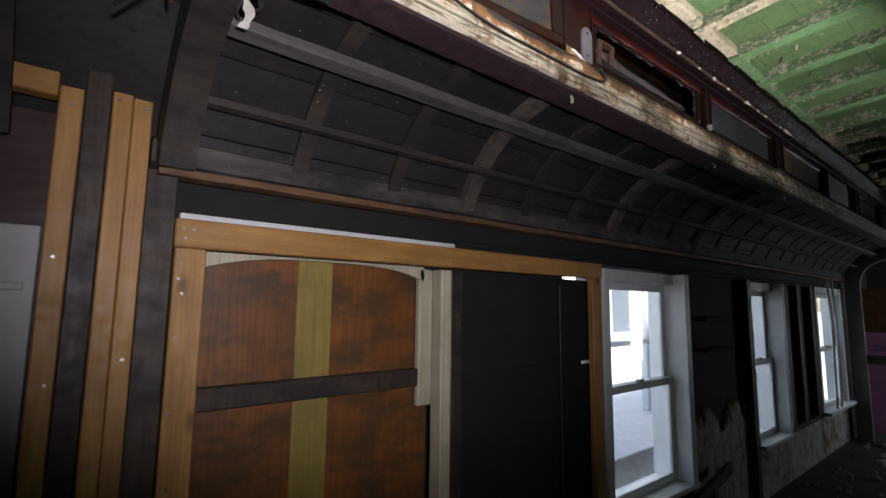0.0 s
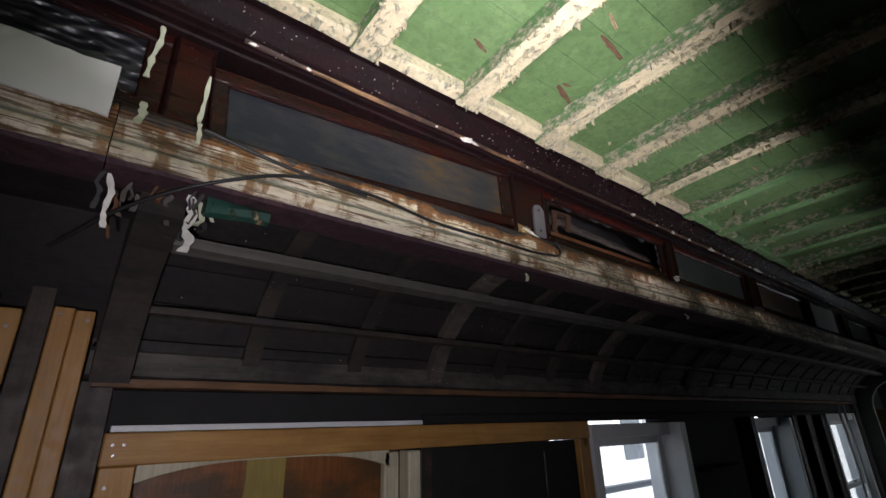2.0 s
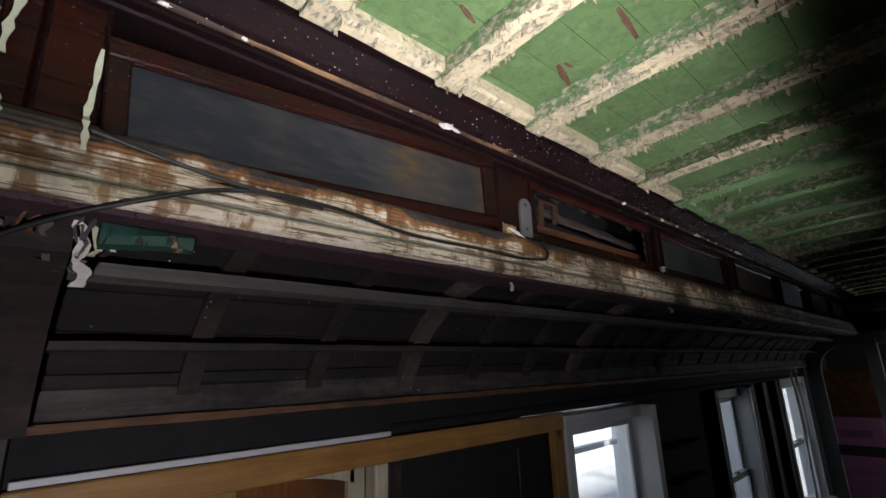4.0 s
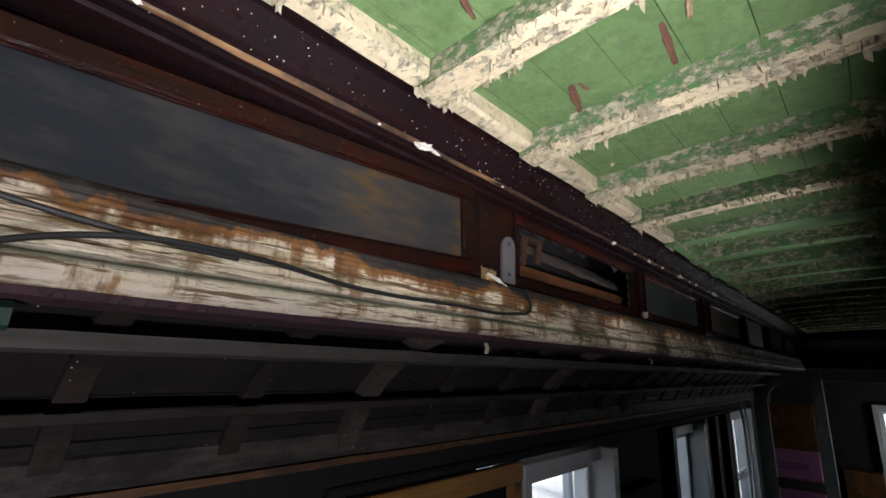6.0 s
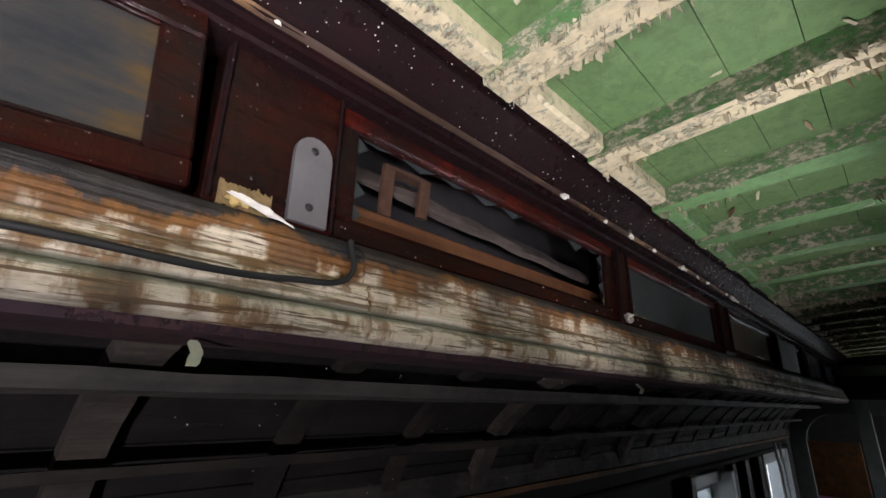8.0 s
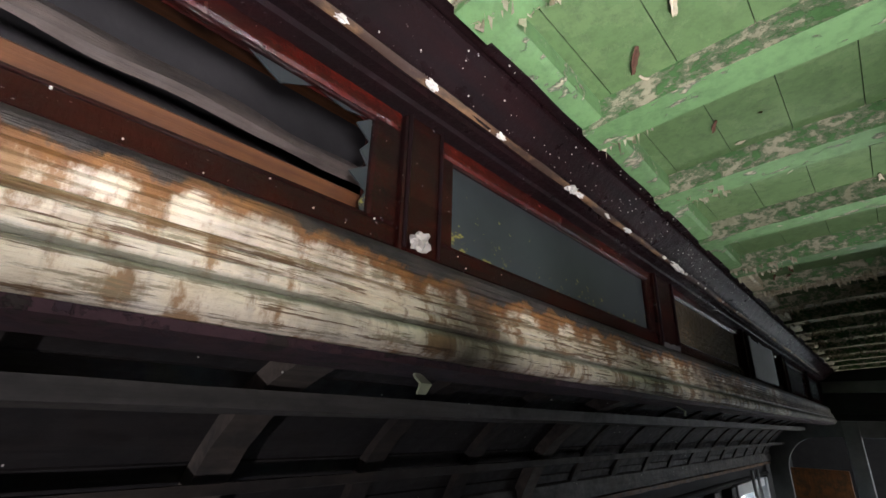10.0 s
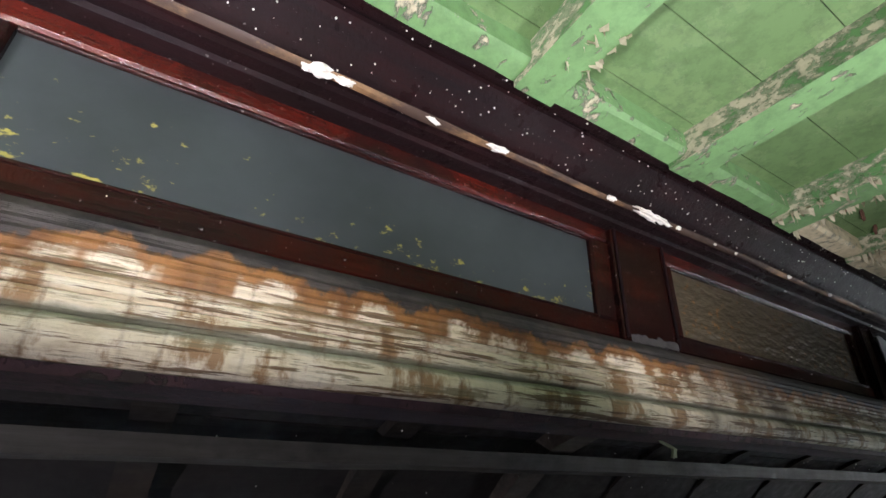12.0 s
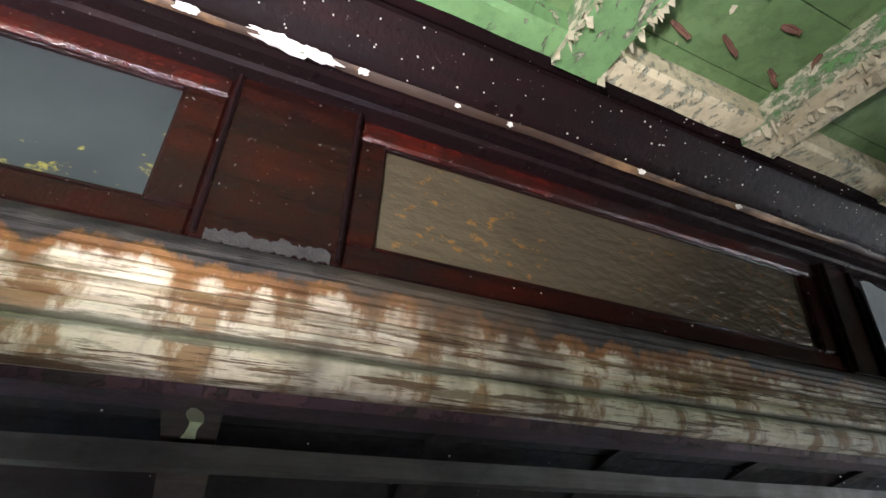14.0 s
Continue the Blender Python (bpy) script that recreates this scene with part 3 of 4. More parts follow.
# outer roof boards behind the sashes
for k in range(4):
    zb = 2.40 + 0.11 * k
    setting("roof_backing_board", block(BACK_X, 1.34, 1.10 + 0.004 * (k % 2), 1.13, zb, zb + 0.105, 0.003), BROWNBOARD, "brown backing boards behind the clerestory, upper ones dark for the shaded gap", "board")
    # Upper boards are coloured dark to stand for the shaded gap above the brown one
    setting("roof_backing_board", block(1.345, FAR_X, 0.99 if k == 0 else 1.19, 1.0 if k == 0 else 1.21, zb, zb + (0.158 if k == 0 else 0.105), 0.003), BROWNBOARD if k == 0 else DARKWALL, "backing boards behind the clerestory, upper ones dark for the shaded gap", "board")
setting("roof_top", block(BACK_X, FAR_X, 0.985, 1.2, 2.83, 2.86, 0), BROWNBOARD, "brown boards above the clerestory", "board")
bm = sweep([(1.005, 2.592), (1.015, 2.584), (1.022, 2.60), (1.05, 2.622), (1.035, 2.632), (1.01, 2.61)], 1.40, 2.36, 70, 0.009)
bmesh.ops.rotate(bm, verts=bm.verts, cent=(2.3, 1.05, 2.55), matrix=Matrix.Rotation(radians(2), 3, "Y"))
tagged(mesh_object("split_board", bm, GREYBOARD), "split grey board hanging behind the broken sash", "board")

# ---- lower deck ceiling ----
ARC = [(0.985, 2.362), (1.07, 2.345), (1.15, 2.318), (1.24, 2.274), (1.32, 2.215), (1.39, 2.14), (1.44, 2.06), (1.47, 1.99)]


def arc_point(s, off=0.0):
    k = min(int(s * (len(ARC) - 1)), len(ARC) - 2)
    f = s * (len(ARC) - 1) - k
    (a, b), (c, d) = ARC[k], ARC[k + 1]
    n = Vector((d - b, -(c - a))).normalized()
    return (a + (c - a) * f + n.x * off, b + (d - b) * f + n.y * off)


setting("roof_void", sweep([(0.985, 2.42), (1.3, 2.36), (1.62, 2.02), (1.70, 2.02), (1.40, 2.44), (0.985, 2.46)], BACK_X, FAR_X, 2), DECK, "dark outer roof skin over the lower deck", "roof")


PLANK_EDGES = [0.0, 0.16, 0.33, 0.5, 0.67, 0.84, 1.0]
for a, b in zip(PLANK_EDGES, PLANK_EDGES[1:]):
    (ya, za), (yb, zb), (yc, zc), (yd, zd) = arc_point(a + 0.004, -0.002), arc_point(b - 0.004, -0.002), arc_point(b - 0.004, -0.016), arc_point(a + 0.004, -0.016)
    setting("deck_plank", sweep([(ya, za), (yb, zb), (yc, zc), (yd, zd)], 0.2, FAR_X, 50, 0.002), DECK, "sooty roof plank above the ribs", "plank")


def deck_rib(x, heavy):
    w, d = (0.032, 0.034) if heavy else (0.026, 0.02)
    # Past x 3.7 ribs are flattened and darker, putting the dim far end into shape
    if x > 3.7:
        w, d, heavy = 0.026, 0.008, False
    bm = bmesh.new()
    rings = []
    for i in range(17):
        s = i / 16
        p, q = arc_point(s, 0.0), arc_point(s, d)
        rings.append([bm.verts.new(v) for v in ((x - w, *p), (x - w, *q), (x + w, *q), (x + w, *p))])
    for a, b in zip(rings, rings[1:]):
        for k in range(4):
            bm.faces.new((a[k], a[(k + 1) % 4], b[(k + 1) % 4], b[k]))
    setting("deck_rib", bm, DECKRIB if heavy else DECKRIB_DARK, "curved weathered wooden roof rib", "roof rib")


for k in range(-4, 20):
    deck_rib(0.55 + 0.36 * k, k % 3 == 2)
for yy, zz, w, h in ((1.145, 2.263, 0.024, 0.012), (1.318, 2.128, 0.013, 0.008)):
    setting("stringer", sweep([(yy - w, zz + h * 1.2), (yy - w + 0.003, zz - h), (yy + w, zz - h * 1.6), (yy + w, zz + h)], 0.22, FAR_X, 60, 0.003), STRINGER if yy < 1.2 else DECKRIB_DARK, "long grey wooden stringer under the roof ribs", "stringer")
setting("wall_beam", sweep([(1.44, 2.035), (1.435, 1.972), (1.455, 1.966), (1.56, 1.966), (1.56, 2.05), (1.46, 2.05)], 0.14, FAR_X, 80, 0.004), BEAM, "charred weathered timber plate along the wall top", "beam")
setting("beam_edge", sweep([(1.442, 1.964), (1.445, 1.944), (1.50, 1.942), (1.50, 1.964)], 0.16, FAR_X, 60, 0.004), BEAM_RAW, "raw orange-brown strip below the wall plate", "trim")
setting("frieze", block(0.2, FAR_X, 1.50, 1.55, 1.83, 1.94, 0.002), BLACK, "black soot-stained frieze board", "trim")
setting("frieze_moulding", sweep([(1.485, 1.87), (1.478, 1.86), (1.485, 1.848), (1.50, 1.846), (1.50, 1.872)], 1.25, FAR_X, 4), BLACK, "black moulding along the frieze", "trim")
setting("white_strip", block(0.225, 1.24, 1.478, 1.50, 1.831, 1.848, 0.002), WHITE, "white strip above the pine header", "trim")

# ---- side wall ----
setting("wall_north_low", block(3.40, FAR_X, 1.52, 1.66, 0, 0.44, 0), PLASTER, "dirty white plaster wall below the windows", "wall")
setting("wall_north_dark", block(3.42, 4.44, 1.53, 1.66, 0.44, 1.83, 0), BLACK, "soot-black wall panel between windows", "wall")
setting("wall_north_gap", block(5.42, 6.38, 1.55, 1.66, 0.44, 1.83, 0), DARKWALL, "dark wall bay between posts", "wall")
setting("wall_north_end", block(7.48, FAR_X, 1.53, 1.66, 0.44, 1.94, 0), GREYWHITE, "dirty grey wall beside the bulkhead", "wall")
setting("wall_north_head", block(2.2, FAR_X, 1.55, 1.66, 1.83, 2.05, 0), BLACK, "black wall head above the windows", "wall")
setting("wall_north_under", block(2.29, 3.42, 1.53, 1.66, 0, 0.47, 0), DARKWALL, "dark wall below the window", "wall")
setting("wall_north_west", block(BACK_X, 0.21, 1.56, 1.68, 0, 2.6, 0), REDWALL, "dark red boarded wall behind studs", "wall")
setting("wall_north_back", block(0.21, 2.25, 1.70, 1.74, 0, 2.02, 0), DARKWALL, "dark outer skin of the wall", "wall")

header = thing("header_beam", (1.25, 1.48, 1.745), "new pine header board nailed across the opening", "beam")
part("board", block(0.213, 2.29, 1.462, 1.50, 1.748, 1.83, 0.004), PINE, header)
for hx, hz in ((0.235, 1.80), (0.24, 1.775), (0.26, 1.80), (1.22, 1.81), (1.22, 1.77), (2.25, 1.80)):
    bm = bmesh.new()
    bmesh.ops.create_cone(bm, cap_ends=True, segments=8, radius1=0.004, radius2=0.004, depth=0.004, matrix=pose(hx, 1.4605, hz, 90))
    part("nail_head", bm, STEEL, header)


def stud(x0, x1, y0, y1, z1, mt, label, z0=0.0, boards=1, nails=()):
    ob = thing("wall_stud", ((x0 + x1) / 2, (y0 + y1) / 2, z0), label, "stud", "wall studs")
    w = (x1 - x0) / boards
    for k in range(boards):
        part("board", block(x0 + k * w + 0.0006, x0 + (k + 1) * w - 0.0006, y0 + 0.002 * k, y1, z0, z1 - 0.004 * k, 0.003), mt, ob)
    for nx, nz in nails:
        bm = bmesh.new()
        bmesh.ops.create_cone(bm, cap_ends=True, segments=8, radius1=0.0045, radius2=0.0045, depth=0.006, matrix=pose(nx, y0 - 0.001, nz, 90))
        part("nail_head", bm, STEEL, ob)


stud(0.216, 0.297, 1.465, 1.50, 1.747, PINE_UP, "new pine stud beside the boarded opening", nails=((0.235, 1.70), (0.23, 1.66), (0.24, 1.62), (0.235, 1.5), (0.23, 1.3), (0.24, 1.1)))
stud(2.20, 2.285, 1.466, 1.50, 1.747, PINE_UP, "new pine stud beside the white window")
stud(0.045, 0.135, 1.44, 1.478, 2.14, PINE_UP, "doubled pine stud with nail heads", boards=2, nails=((0.12, 2.11), (0.06, 2.12), (0.115, 1.45), (0.07, 1.2), (0.105, 1.0)))
stud(-0.062, -0.013, 1.44, 1.478, 2.125, PINE_UP, "pine stud under a short header", nails=((-0.035, 2.08), (-0.04, 1.7), (-0.03, 1.4)))
stud(-0.012, 0.044, 1.46, 1.51, 2.75, OLDPOST, "old dark post between pine studs")
stud(0.1365, 0.213, 1.47, 1.55, 1.96, OLDPOST, "old blackened corner post")
stud(1.243, 1.30, 1.50, 1.62, 1.747, OLDPOST, "old blackened post beside a window stop")
stud(2.0, 2.01, 1.53, 1.54, 1.70, OLDPOST, "dark thin edge strip on the black panel")
setting("stud_header", block(-0.9, -0.063, 1.43, 1.478, 2.092, 2.152, 0.004), PINE, "pine header over the studs", "beam")
door = thing("door", (-0.5, 1.53, 0), "grey-white painted door behind the studs", "door")
part("panel", block(-0.95, -0.07, 1.515, 1.55, 0.0, 1.78, 0.003), DOORW, door)
part("moulding", block(-0.93, -0.09, 1.508, 1.516, 1.62, 1.64, 0.003), DOORW, door)

# boarded old window
boarded = thing("boarded_window", (0.77, 1.58, 0.0), "old window boarded with orange plywood, dark sash bar", "window")
part("plywood", block(0.297, 1.19, 1.60, 1.62, 0.0, 1.747, 0), PLY, boarded)
part("batten", block(0.62, 0.75, 1.592, 1.60, 0.0, 1.747, 0.002), PLY_YELLOW, boarded, "yellow vertical batten")
bm = block(0.297, 1.17, 1.535, 1.565, 1.275, 1.345, 0.005)
part("meeting_rail", bm, OLDPOST, boarded, "blackened sash bar")
bm = sweep([(1.53, 1.747), (1.53, 1.722), (1.56, 1.722), (1.56, 1.747)], 0.297, 1.12, 12)
for v in bm.verts:
    if v.co.z < 1.73:
        v.co.z += 0.02 - 0.05 * abs((v.co.x - 0.7) / 0.42) ** 3
part("arched_head", bm, CREAMWOOD, boarded, "cream arched head strip")
part("stop", block(1.10, 1.165, 1.53, 1.56, 1.2, 1.74, 0.004), CREAMWOOD, boarded, "cream painted window stop")
part("stop", block(1.19, 1.243, 1.50, 1.57, 0.6, 1.74, 0.004), CREAMWOOD, boarded, "cream painted window stop")
panel = thing("black_panel", (1.75, 1.56, 0), "sooty black framed panel between pine studs", "panel")
part("upper_field", block(1.30, 2.312, 1.56, 1.58, 1.30, 1.74, 0), BLACK, panel)
part("lower_field", block(1.30, 2.312, 1.56, 1.58, 0, 1.28, 0), BLACK, panel)
part("rail", block(1.30, 2.20, 1.545, 1.56, 1.265, 1.305, 0.004), BLACK, panel)


def sash_window(x0, x1, z0, z1, label, meet=0.5, proud=1.40):
    """A white double-hung window with casing, sill, two sashes and panes."""
    ob = thing("window", ((x0 + x1) / 2, 1.55, z0), label, "window", "side windows")
    c, yb = 0.06, 1.66
    part("casing", block(x0, x0 + c, 1.47, yb, z0, z1, 0.004), WHITE, ob)
    part("casing", block(x1 - c, x1, proud, yb, z0, z1, 0.004), WHITE, ob)
    part("casing", block(x0 + c, x1 - c, 1.475, yb, z1 - 0.07, z1, 0.004), WHITE, ob)
    part("sill", block(x0 - 0.03, x1 + 0.03, 1.40, yb, z0 - 0.035, z0, 0.006), WHITE, ob)
    zm = z0 + (z1 - 0.07 - z0) * meet
    for name, a, b, y0 in (("lower_sash", z0, zm + 0.025, 1.505), ("upper_sash", zm - 0.025, z1 - 0.07, 1.54)):
        s = part(name, block(x0 + c, x0 + c + 0.045, y0, y0 + 0.03, a, b, 0.003), WHITE, ob)
        part("sash_stile", block(x1 - c - 0.045, x1 - c, y0, y0 + 0.03, a, b, 0.003), WHITE, s)
        part("sash_rail", block(x0 + c + 0.045, x1 - c - 0.045, y0, y0 + 0.03, a, a + 0.05, 0.003), WHITE, s)
        part("sash_rail", block(x0 + c + 0.045, x1 - c - 0.045, y0, y0 + 0.03, b - 0.045, b, 0.003), WHITE, s)
        pane = part("pane", block(x0 + c + 0.04, x1 - c - 0.04, y0 + 0.013, y0 + 0.017, a + 0.045, b - 0.04, 0), GLASS_CLEAR, s, "clear glass pane")
        pane.visible_shadow = False
    part("sash_lock", block((x0 + x1) / 2 - 0.03, (x0 + x1) / 2 + 0.03, 1.508, 1.535, zm + 0.025, zm + 0.04, 0.004), STEEL, ob, "dull steel sash lock")
    return ob


sash_window(2.315, 3.20, 0.50, 1.81, "white double-hung window with dusty panes")
setting("wall_north_reveal", block(3.20, 3.42, 1.53, 1.66, 0, 1.83, 0), BLACK, "soot-black wall beside the window", "wall")
sash_window(4.46, 5.12, 0.50, 1.82, "white double-hung window in a stripped opening")
setting("wall_north_mid", block(5.12, 5.42, 1.53, 1.66, 0.44, 1.83, 0), BLACK, "soot-black wall beside the window", "wall")
sash_window(6.40, 7.48, 0.50, 1.84, "white window with pipes hanging before it", proud=1.46)
far_window = sash_window(8.9, 9.7, 0.55, 1.90, "white window in the far compartment", proud=1.46)
far_window.location, far_window.rotation_euler = (9.30, -0.05, 0.55), (0, 0, radians(-90))
for x0, x1 in ((5.42, 5.52), (5.80, 5.92), (6.26, 6.38)):
    stud(x0, x1, 1.48, 1.56, 1.83, OLDPOST, "soot-dark wall post between windows", 0.44)
setting("wall_rail", block(5.4, FAR_X, 1.47, 1.52, 0.44, 0.49, 0.006), OLDPOST, "dark rail along the wall under the windows", "trim")

post = thing("charred_post", (4.41, 1.48, 0.0), "charred ragged post beside the stripped window", "post")
bm, last = bmesh.new(), None
for k in range(25):
    z = 1.83 * k / 24
    edge = 4.445 + 0.03 * noise.noise((z * 9, 3, 0)) + 0.02 * noise.noise((z * 25, 7, 0))
    cur = [bm.verts.new(v) for v in ((4.37, 1.45, z), (edge, 1.45, z), (edge - 0.01, 1.53, z), (4.37, 1.53, z))]
    if last:
        for n in range(4):
            bm.faces.new((last[n], last[(n + 1) % 4], cur[(n + 1) % 4], cur[n]))
    else:
        bm.faces.new(cur[::-1])
    last = cur
bm.faces.new(last)
part("post_board", bm, OLDPOST, post)

# splintered boards and the leaning plank under the dark panel
r = random.Random(8)
lath = thing("lath_wall", (3.9, 1.51, 0), "splintered plaster and lath remains on the wall", "lath")
x = 3.42
while x < 4.42:
    w = r.uniform(0.02, 0.05)
    top = 0.80 + 0.25 * noise.noise((x * 4, 0, 0)) + r.uniform(-0.06, 0.06)
    bm = block(x, x + w, 1.505, 1.528, 0.0, top, 0)
    for v in bm.verts:
        if v.co.z > 0.3 and v.co.x > x + w / 2:
            v.co.z -= r.uniform(0.02, 0.09)
    part("lath", bm, PLASTER, lath)
    x += w + 0.001
bm = block(2.95, 3.75, 1.39, 1.43, 0.30, 0.37, 0.004)
bmesh.ops.rotate(bm, verts=bm.verts, cent=(2.95, 1.41, 0.30), matrix=Matrix.Rotation(radians(-11), 3, "Y"))
block(3.38, 3.44, 1.38, 1.42, 0.0, 0.40, 0.003, bm)
tagged(mesh_object("plank_rest", bm, BEAM_RAW), "orange-brown plank propped below the window", "plank")
for k, z in enumerate((1.50, 1.28)):
    tagged(mesh_object("wall_shelf", block(3.50, 3.95, 1.43, 1.53, z, z + 0.025, 0.004), BLACK), "small blackened shelf on the dark wall", "shelf")

for px in (6.75, 6.95):
    tagged(new("hanging_pipe", tube([(px, 1.43, 1.93), (px + 0.01, 1.42, 1.4), (px - 0.01, 1.42, 0.9), (px, 1.43, 0.49)], 0.012)), "thin pale pipe before the window", "pipe").data.materials.append(GREYWHITE)

# ---- far bulkhead with arched screen ----
def arch(y0, y1, z0, z1, r, n=8):
    pts = [(y1, z0)]
    for k in range(n + 1):
        a = radians(90 * k / n)
        pts.append((y1 - r + r * math.cos(a), z1 - r + r * math.sin(a)))
    return pts + [(y0, z1), (y0, z0)]


bulk = thing("bulkhead_screen", (FAR_X, 0.3, 0), "dusty grey arched bulkhead screen with open bays", "partition")
outer, inner = arch(0.85, 1.46, 0.0, 2.34, 0.40)[:-1], arch(0.85, 1.31, 0.0, 2.20, 0.30)[:-1]
bm = bmesh.new()
rows = [[bm.verts.new((x, *p)) for p in line] for x in (FAR_X, FAR_X + 0.06) for line in (outer, inner)]
for i in range(len(outer) - 1):
    bm.faces.new((rows[0][i], rows[0][i + 1], rows[1][i + 1], rows[1][i]))
    bm.faces.new((rows[2][i], rows[3][i], rows[3][i + 1], rows[2][i + 1]))
    bm.faces.new((rows[0][i], rows[2][i], rows[2][i + 1], rows[0][i + 1]))
    bm.faces.new((rows[1][i], rows[1][i + 1], rows[3][i + 1], rows[3][i]))
part("arch_frame", bm, GREYBULK, bulk)
part("post", block(FAR_X - 0.01, FAR_X + 0.07, 0.73, 0.849, 0, 2.34, 0.006), GREYBULK, bulk)
part("head_rail", block(FAR_X, FAR_X + 0.06, -0.78, 0.73, 2.20, 2.34, 0.004), GREYBULK, bulk)
part("post", block(FAR_X, FAR_X + 0.06, -0.9, -0.78, 0, 2.34, 0.006), GREYBULK, bulk)
part("low_rail", block(FAR_X + 0.01, FAR_X + 0.05, 0.85, 1.31, 0.93, 1.04, 0.004), OLDPOST, bulk, "dark brown rail")
bm = block(FAR_X - 0.02, FAR_X + 0.04, -0.75, 0.93, 2.58, 2.68, 0.006)
setting("bulkhead_head", bm, GREYBULK, "grey-white board above the bulkhead screen", "trim")
setting("wall_bulkhead", block(FAR_X + 0.04, FAR_X + 0.08, -1.3, 1.6, 2.345, 2.9, 0), DARKWALL, "dark wall above the bulkhead screen", "wall")
for nm, y0, y1, z0, z1 in (("wall_far", 0.35, 1.6, 0, 2.4), ("wall_far_b", -1.3, -0.45, 0, 2.4), ("wall_far_c", -0.45, 0.35, 0, 0.52), ("wall_far_d", -0.45, 0.35, 1.90, 2.4)):
    setting(nm, block(9.3, 9.36, y0, y1, z0, z1, 0), DARKWALL, "dark wall of the far compartment", "wall")
setting("wall_far_side", block(FAR_X, 9.4, 1.50, 1.6, 0, 2.4, 0), DARKWALL, "dark side wall of the far compartment", "wall")
setting("ceiling_far", block(FAR_X, 9.4, -1.3, 1.6, 2.4, 2.44, 0), DARKWALL, "dark ceiling of the far compartment", "ceiling")
tagged(mesh_object("plywood_sheet", block(8.5, 8.52, 0.93, 1.49, 0.0, 1.88, 0.002), PLY), "plywood sheet fixed in the far compartment", "plywood")
foam = thing("foam_board", (8.46, 1.25, 0.0), "pink foam insulation boards with faint printing", "insulation")
for a, b in ((0.0, 0.62), (0.63, 0.93), (0.94, 1.29)):
    part("board", block(8.44, 8.49, 0.93, 1.47, a, b, 0.003), PINK, foam)
for k in range(5):
    part("print_bar", block(8.437, 8.4395, 1.06, 1.40 - 0.05 * (k % 3), 1.05 + 0.018 * k, 1.058 + 0.018 * k, 0), plain("purple_print", (0.2, 0.08, 0.25)), foam)
tagged(mesh_object("wooden_crate", block(9.0, 9.25, 0.35, 0.75, 0.0, 1.05, 0.006), PLY), "brown wooden crate in the far compartment", "crate")

# ---- end bay: bulkhead rib and rubbish at the torn end of the moulding ----
bm = bmesh.new()
rings = []
for i in range(13):
    p, q = arc_point(i / 12, -0.02), arc_point(i / 12, 0.11)
    rings.append([bm.verts.new(v) for v in ((0.15, *p), (0.15, *q), (0.235, *q), (0.235, *p))])
for a, b in zip(rings, rings[1:]):
    for k in range(4):
        bm.faces.new((a[k], a[(k + 1) % 4], b[(k + 1) % 4], b[k]))
for ring in (rings[0], rings[-1]):
    bm.faces.new(ring)
setting("end_arch", bm, DECKRIB_DARK, "blackened arched rib closing the roof bay", "beam")

def torn_sheet(name, x0, x1, z0, z1, y, mt, label, seed, jag=0.012, thick=0.003):
    bm = bmesh.new()
    n = 40
    rr = random.Random(seed)
    top = [(x0 + (x1 - x0) * i / n, z1 + jag * (1.5 * noise.noise((i * 0.23, seed, 0)) + 0.8 * noise.noise((i * 0.8, seed, 3)) + rr.uniform(-0.2, 0.2))) for i in range(n + 1)]
    low = [(x0 + (x1 - x0) * i / n, z0 + rr.uniform(-jag, jag) * 0.4) for i in range(n + 1)]
    vs = [[[bm.verts.new((u, y + dy + 0.004 * math.sin(u * 11 + seed), v)) for u, v in row] for row in (low, top)] for dy in (0, thick)]
    for i in range(n):
        bm.faces.new((vs[0][0][i], vs[0][0][i + 1], vs[0][1][i + 1], vs[0][1][i]))
        bm.faces.new((vs[1][0][i], vs[1][1][i], vs[1][1][i + 1], vs[1][0][i + 1]))
        for r_ in (0, 1):
            bm.faces.new((vs[0][r_][i], vs[1][r_][i], vs[1][r_][i + 1], vs[0][r_][i + 1]))
    return tagged(mesh_object(name, bm, mt), label, "sheet")


torn_sheet("torn_white_sheet", -0.75, 0.066, 2.388, 2.502, 0.858, WHITEBOARD, "torn white sheet fixed over the moulding", 2, 0.006, 0.006)
torn_sheet("torn_pale_sheet", 4.615, 5.22, 2.475, 2.665, 0.915, plain("torn_grey_sheet", (0.34, 0.36, 0.36), 0.8, 0, 0.15), "torn pale grey sheet over a sash", 5, 0.008, 0.004)


def strip(name, pts, w, mt, label):
    bm = bmesh.new()
    prev = None
    fine = [tuple(Vector(a).lerp(Vector(b), k / 4)) for a, b in zip(pts, pts[1:]) for k in range(4)] + [pts[-1]]
    for i, (x, y, z) in enumerate(fine):
        ww = w * (0.85 + 0.7 * noise.noise((x * 40, z * 90, len(label)))) * (1 if i else 0.5)
        x += w * 0.3 * noise.noise((z * 110, x * 30, 2))
        y += w * 0.3 * noise.noise((z * 90, x * 30, 8))
        cur = [bm.verts.new((x - ww, y, z)), bm.verts.new((x + ww, y, z)), bm.verts.new((x + ww, y + 0.004, z)), bm.verts.new((x - ww, y + 0.004, z))]
        if prev:
            for k in range(4):
                bm.faces.new((prev[k], prev[(k + 1) % 4], cur[(k + 1) % 4], cur[k]))
        else:
            bm.faces.new(cur)
        prev = cur
    bm.faces.new(prev)
    return tagged(mesh_object(name, bm, mt), label, "paint strip")


PALE = plain("pale_green_paint_strip", (0.50, 0.52, 0.36), 0.7, 0, 0.3, 40)
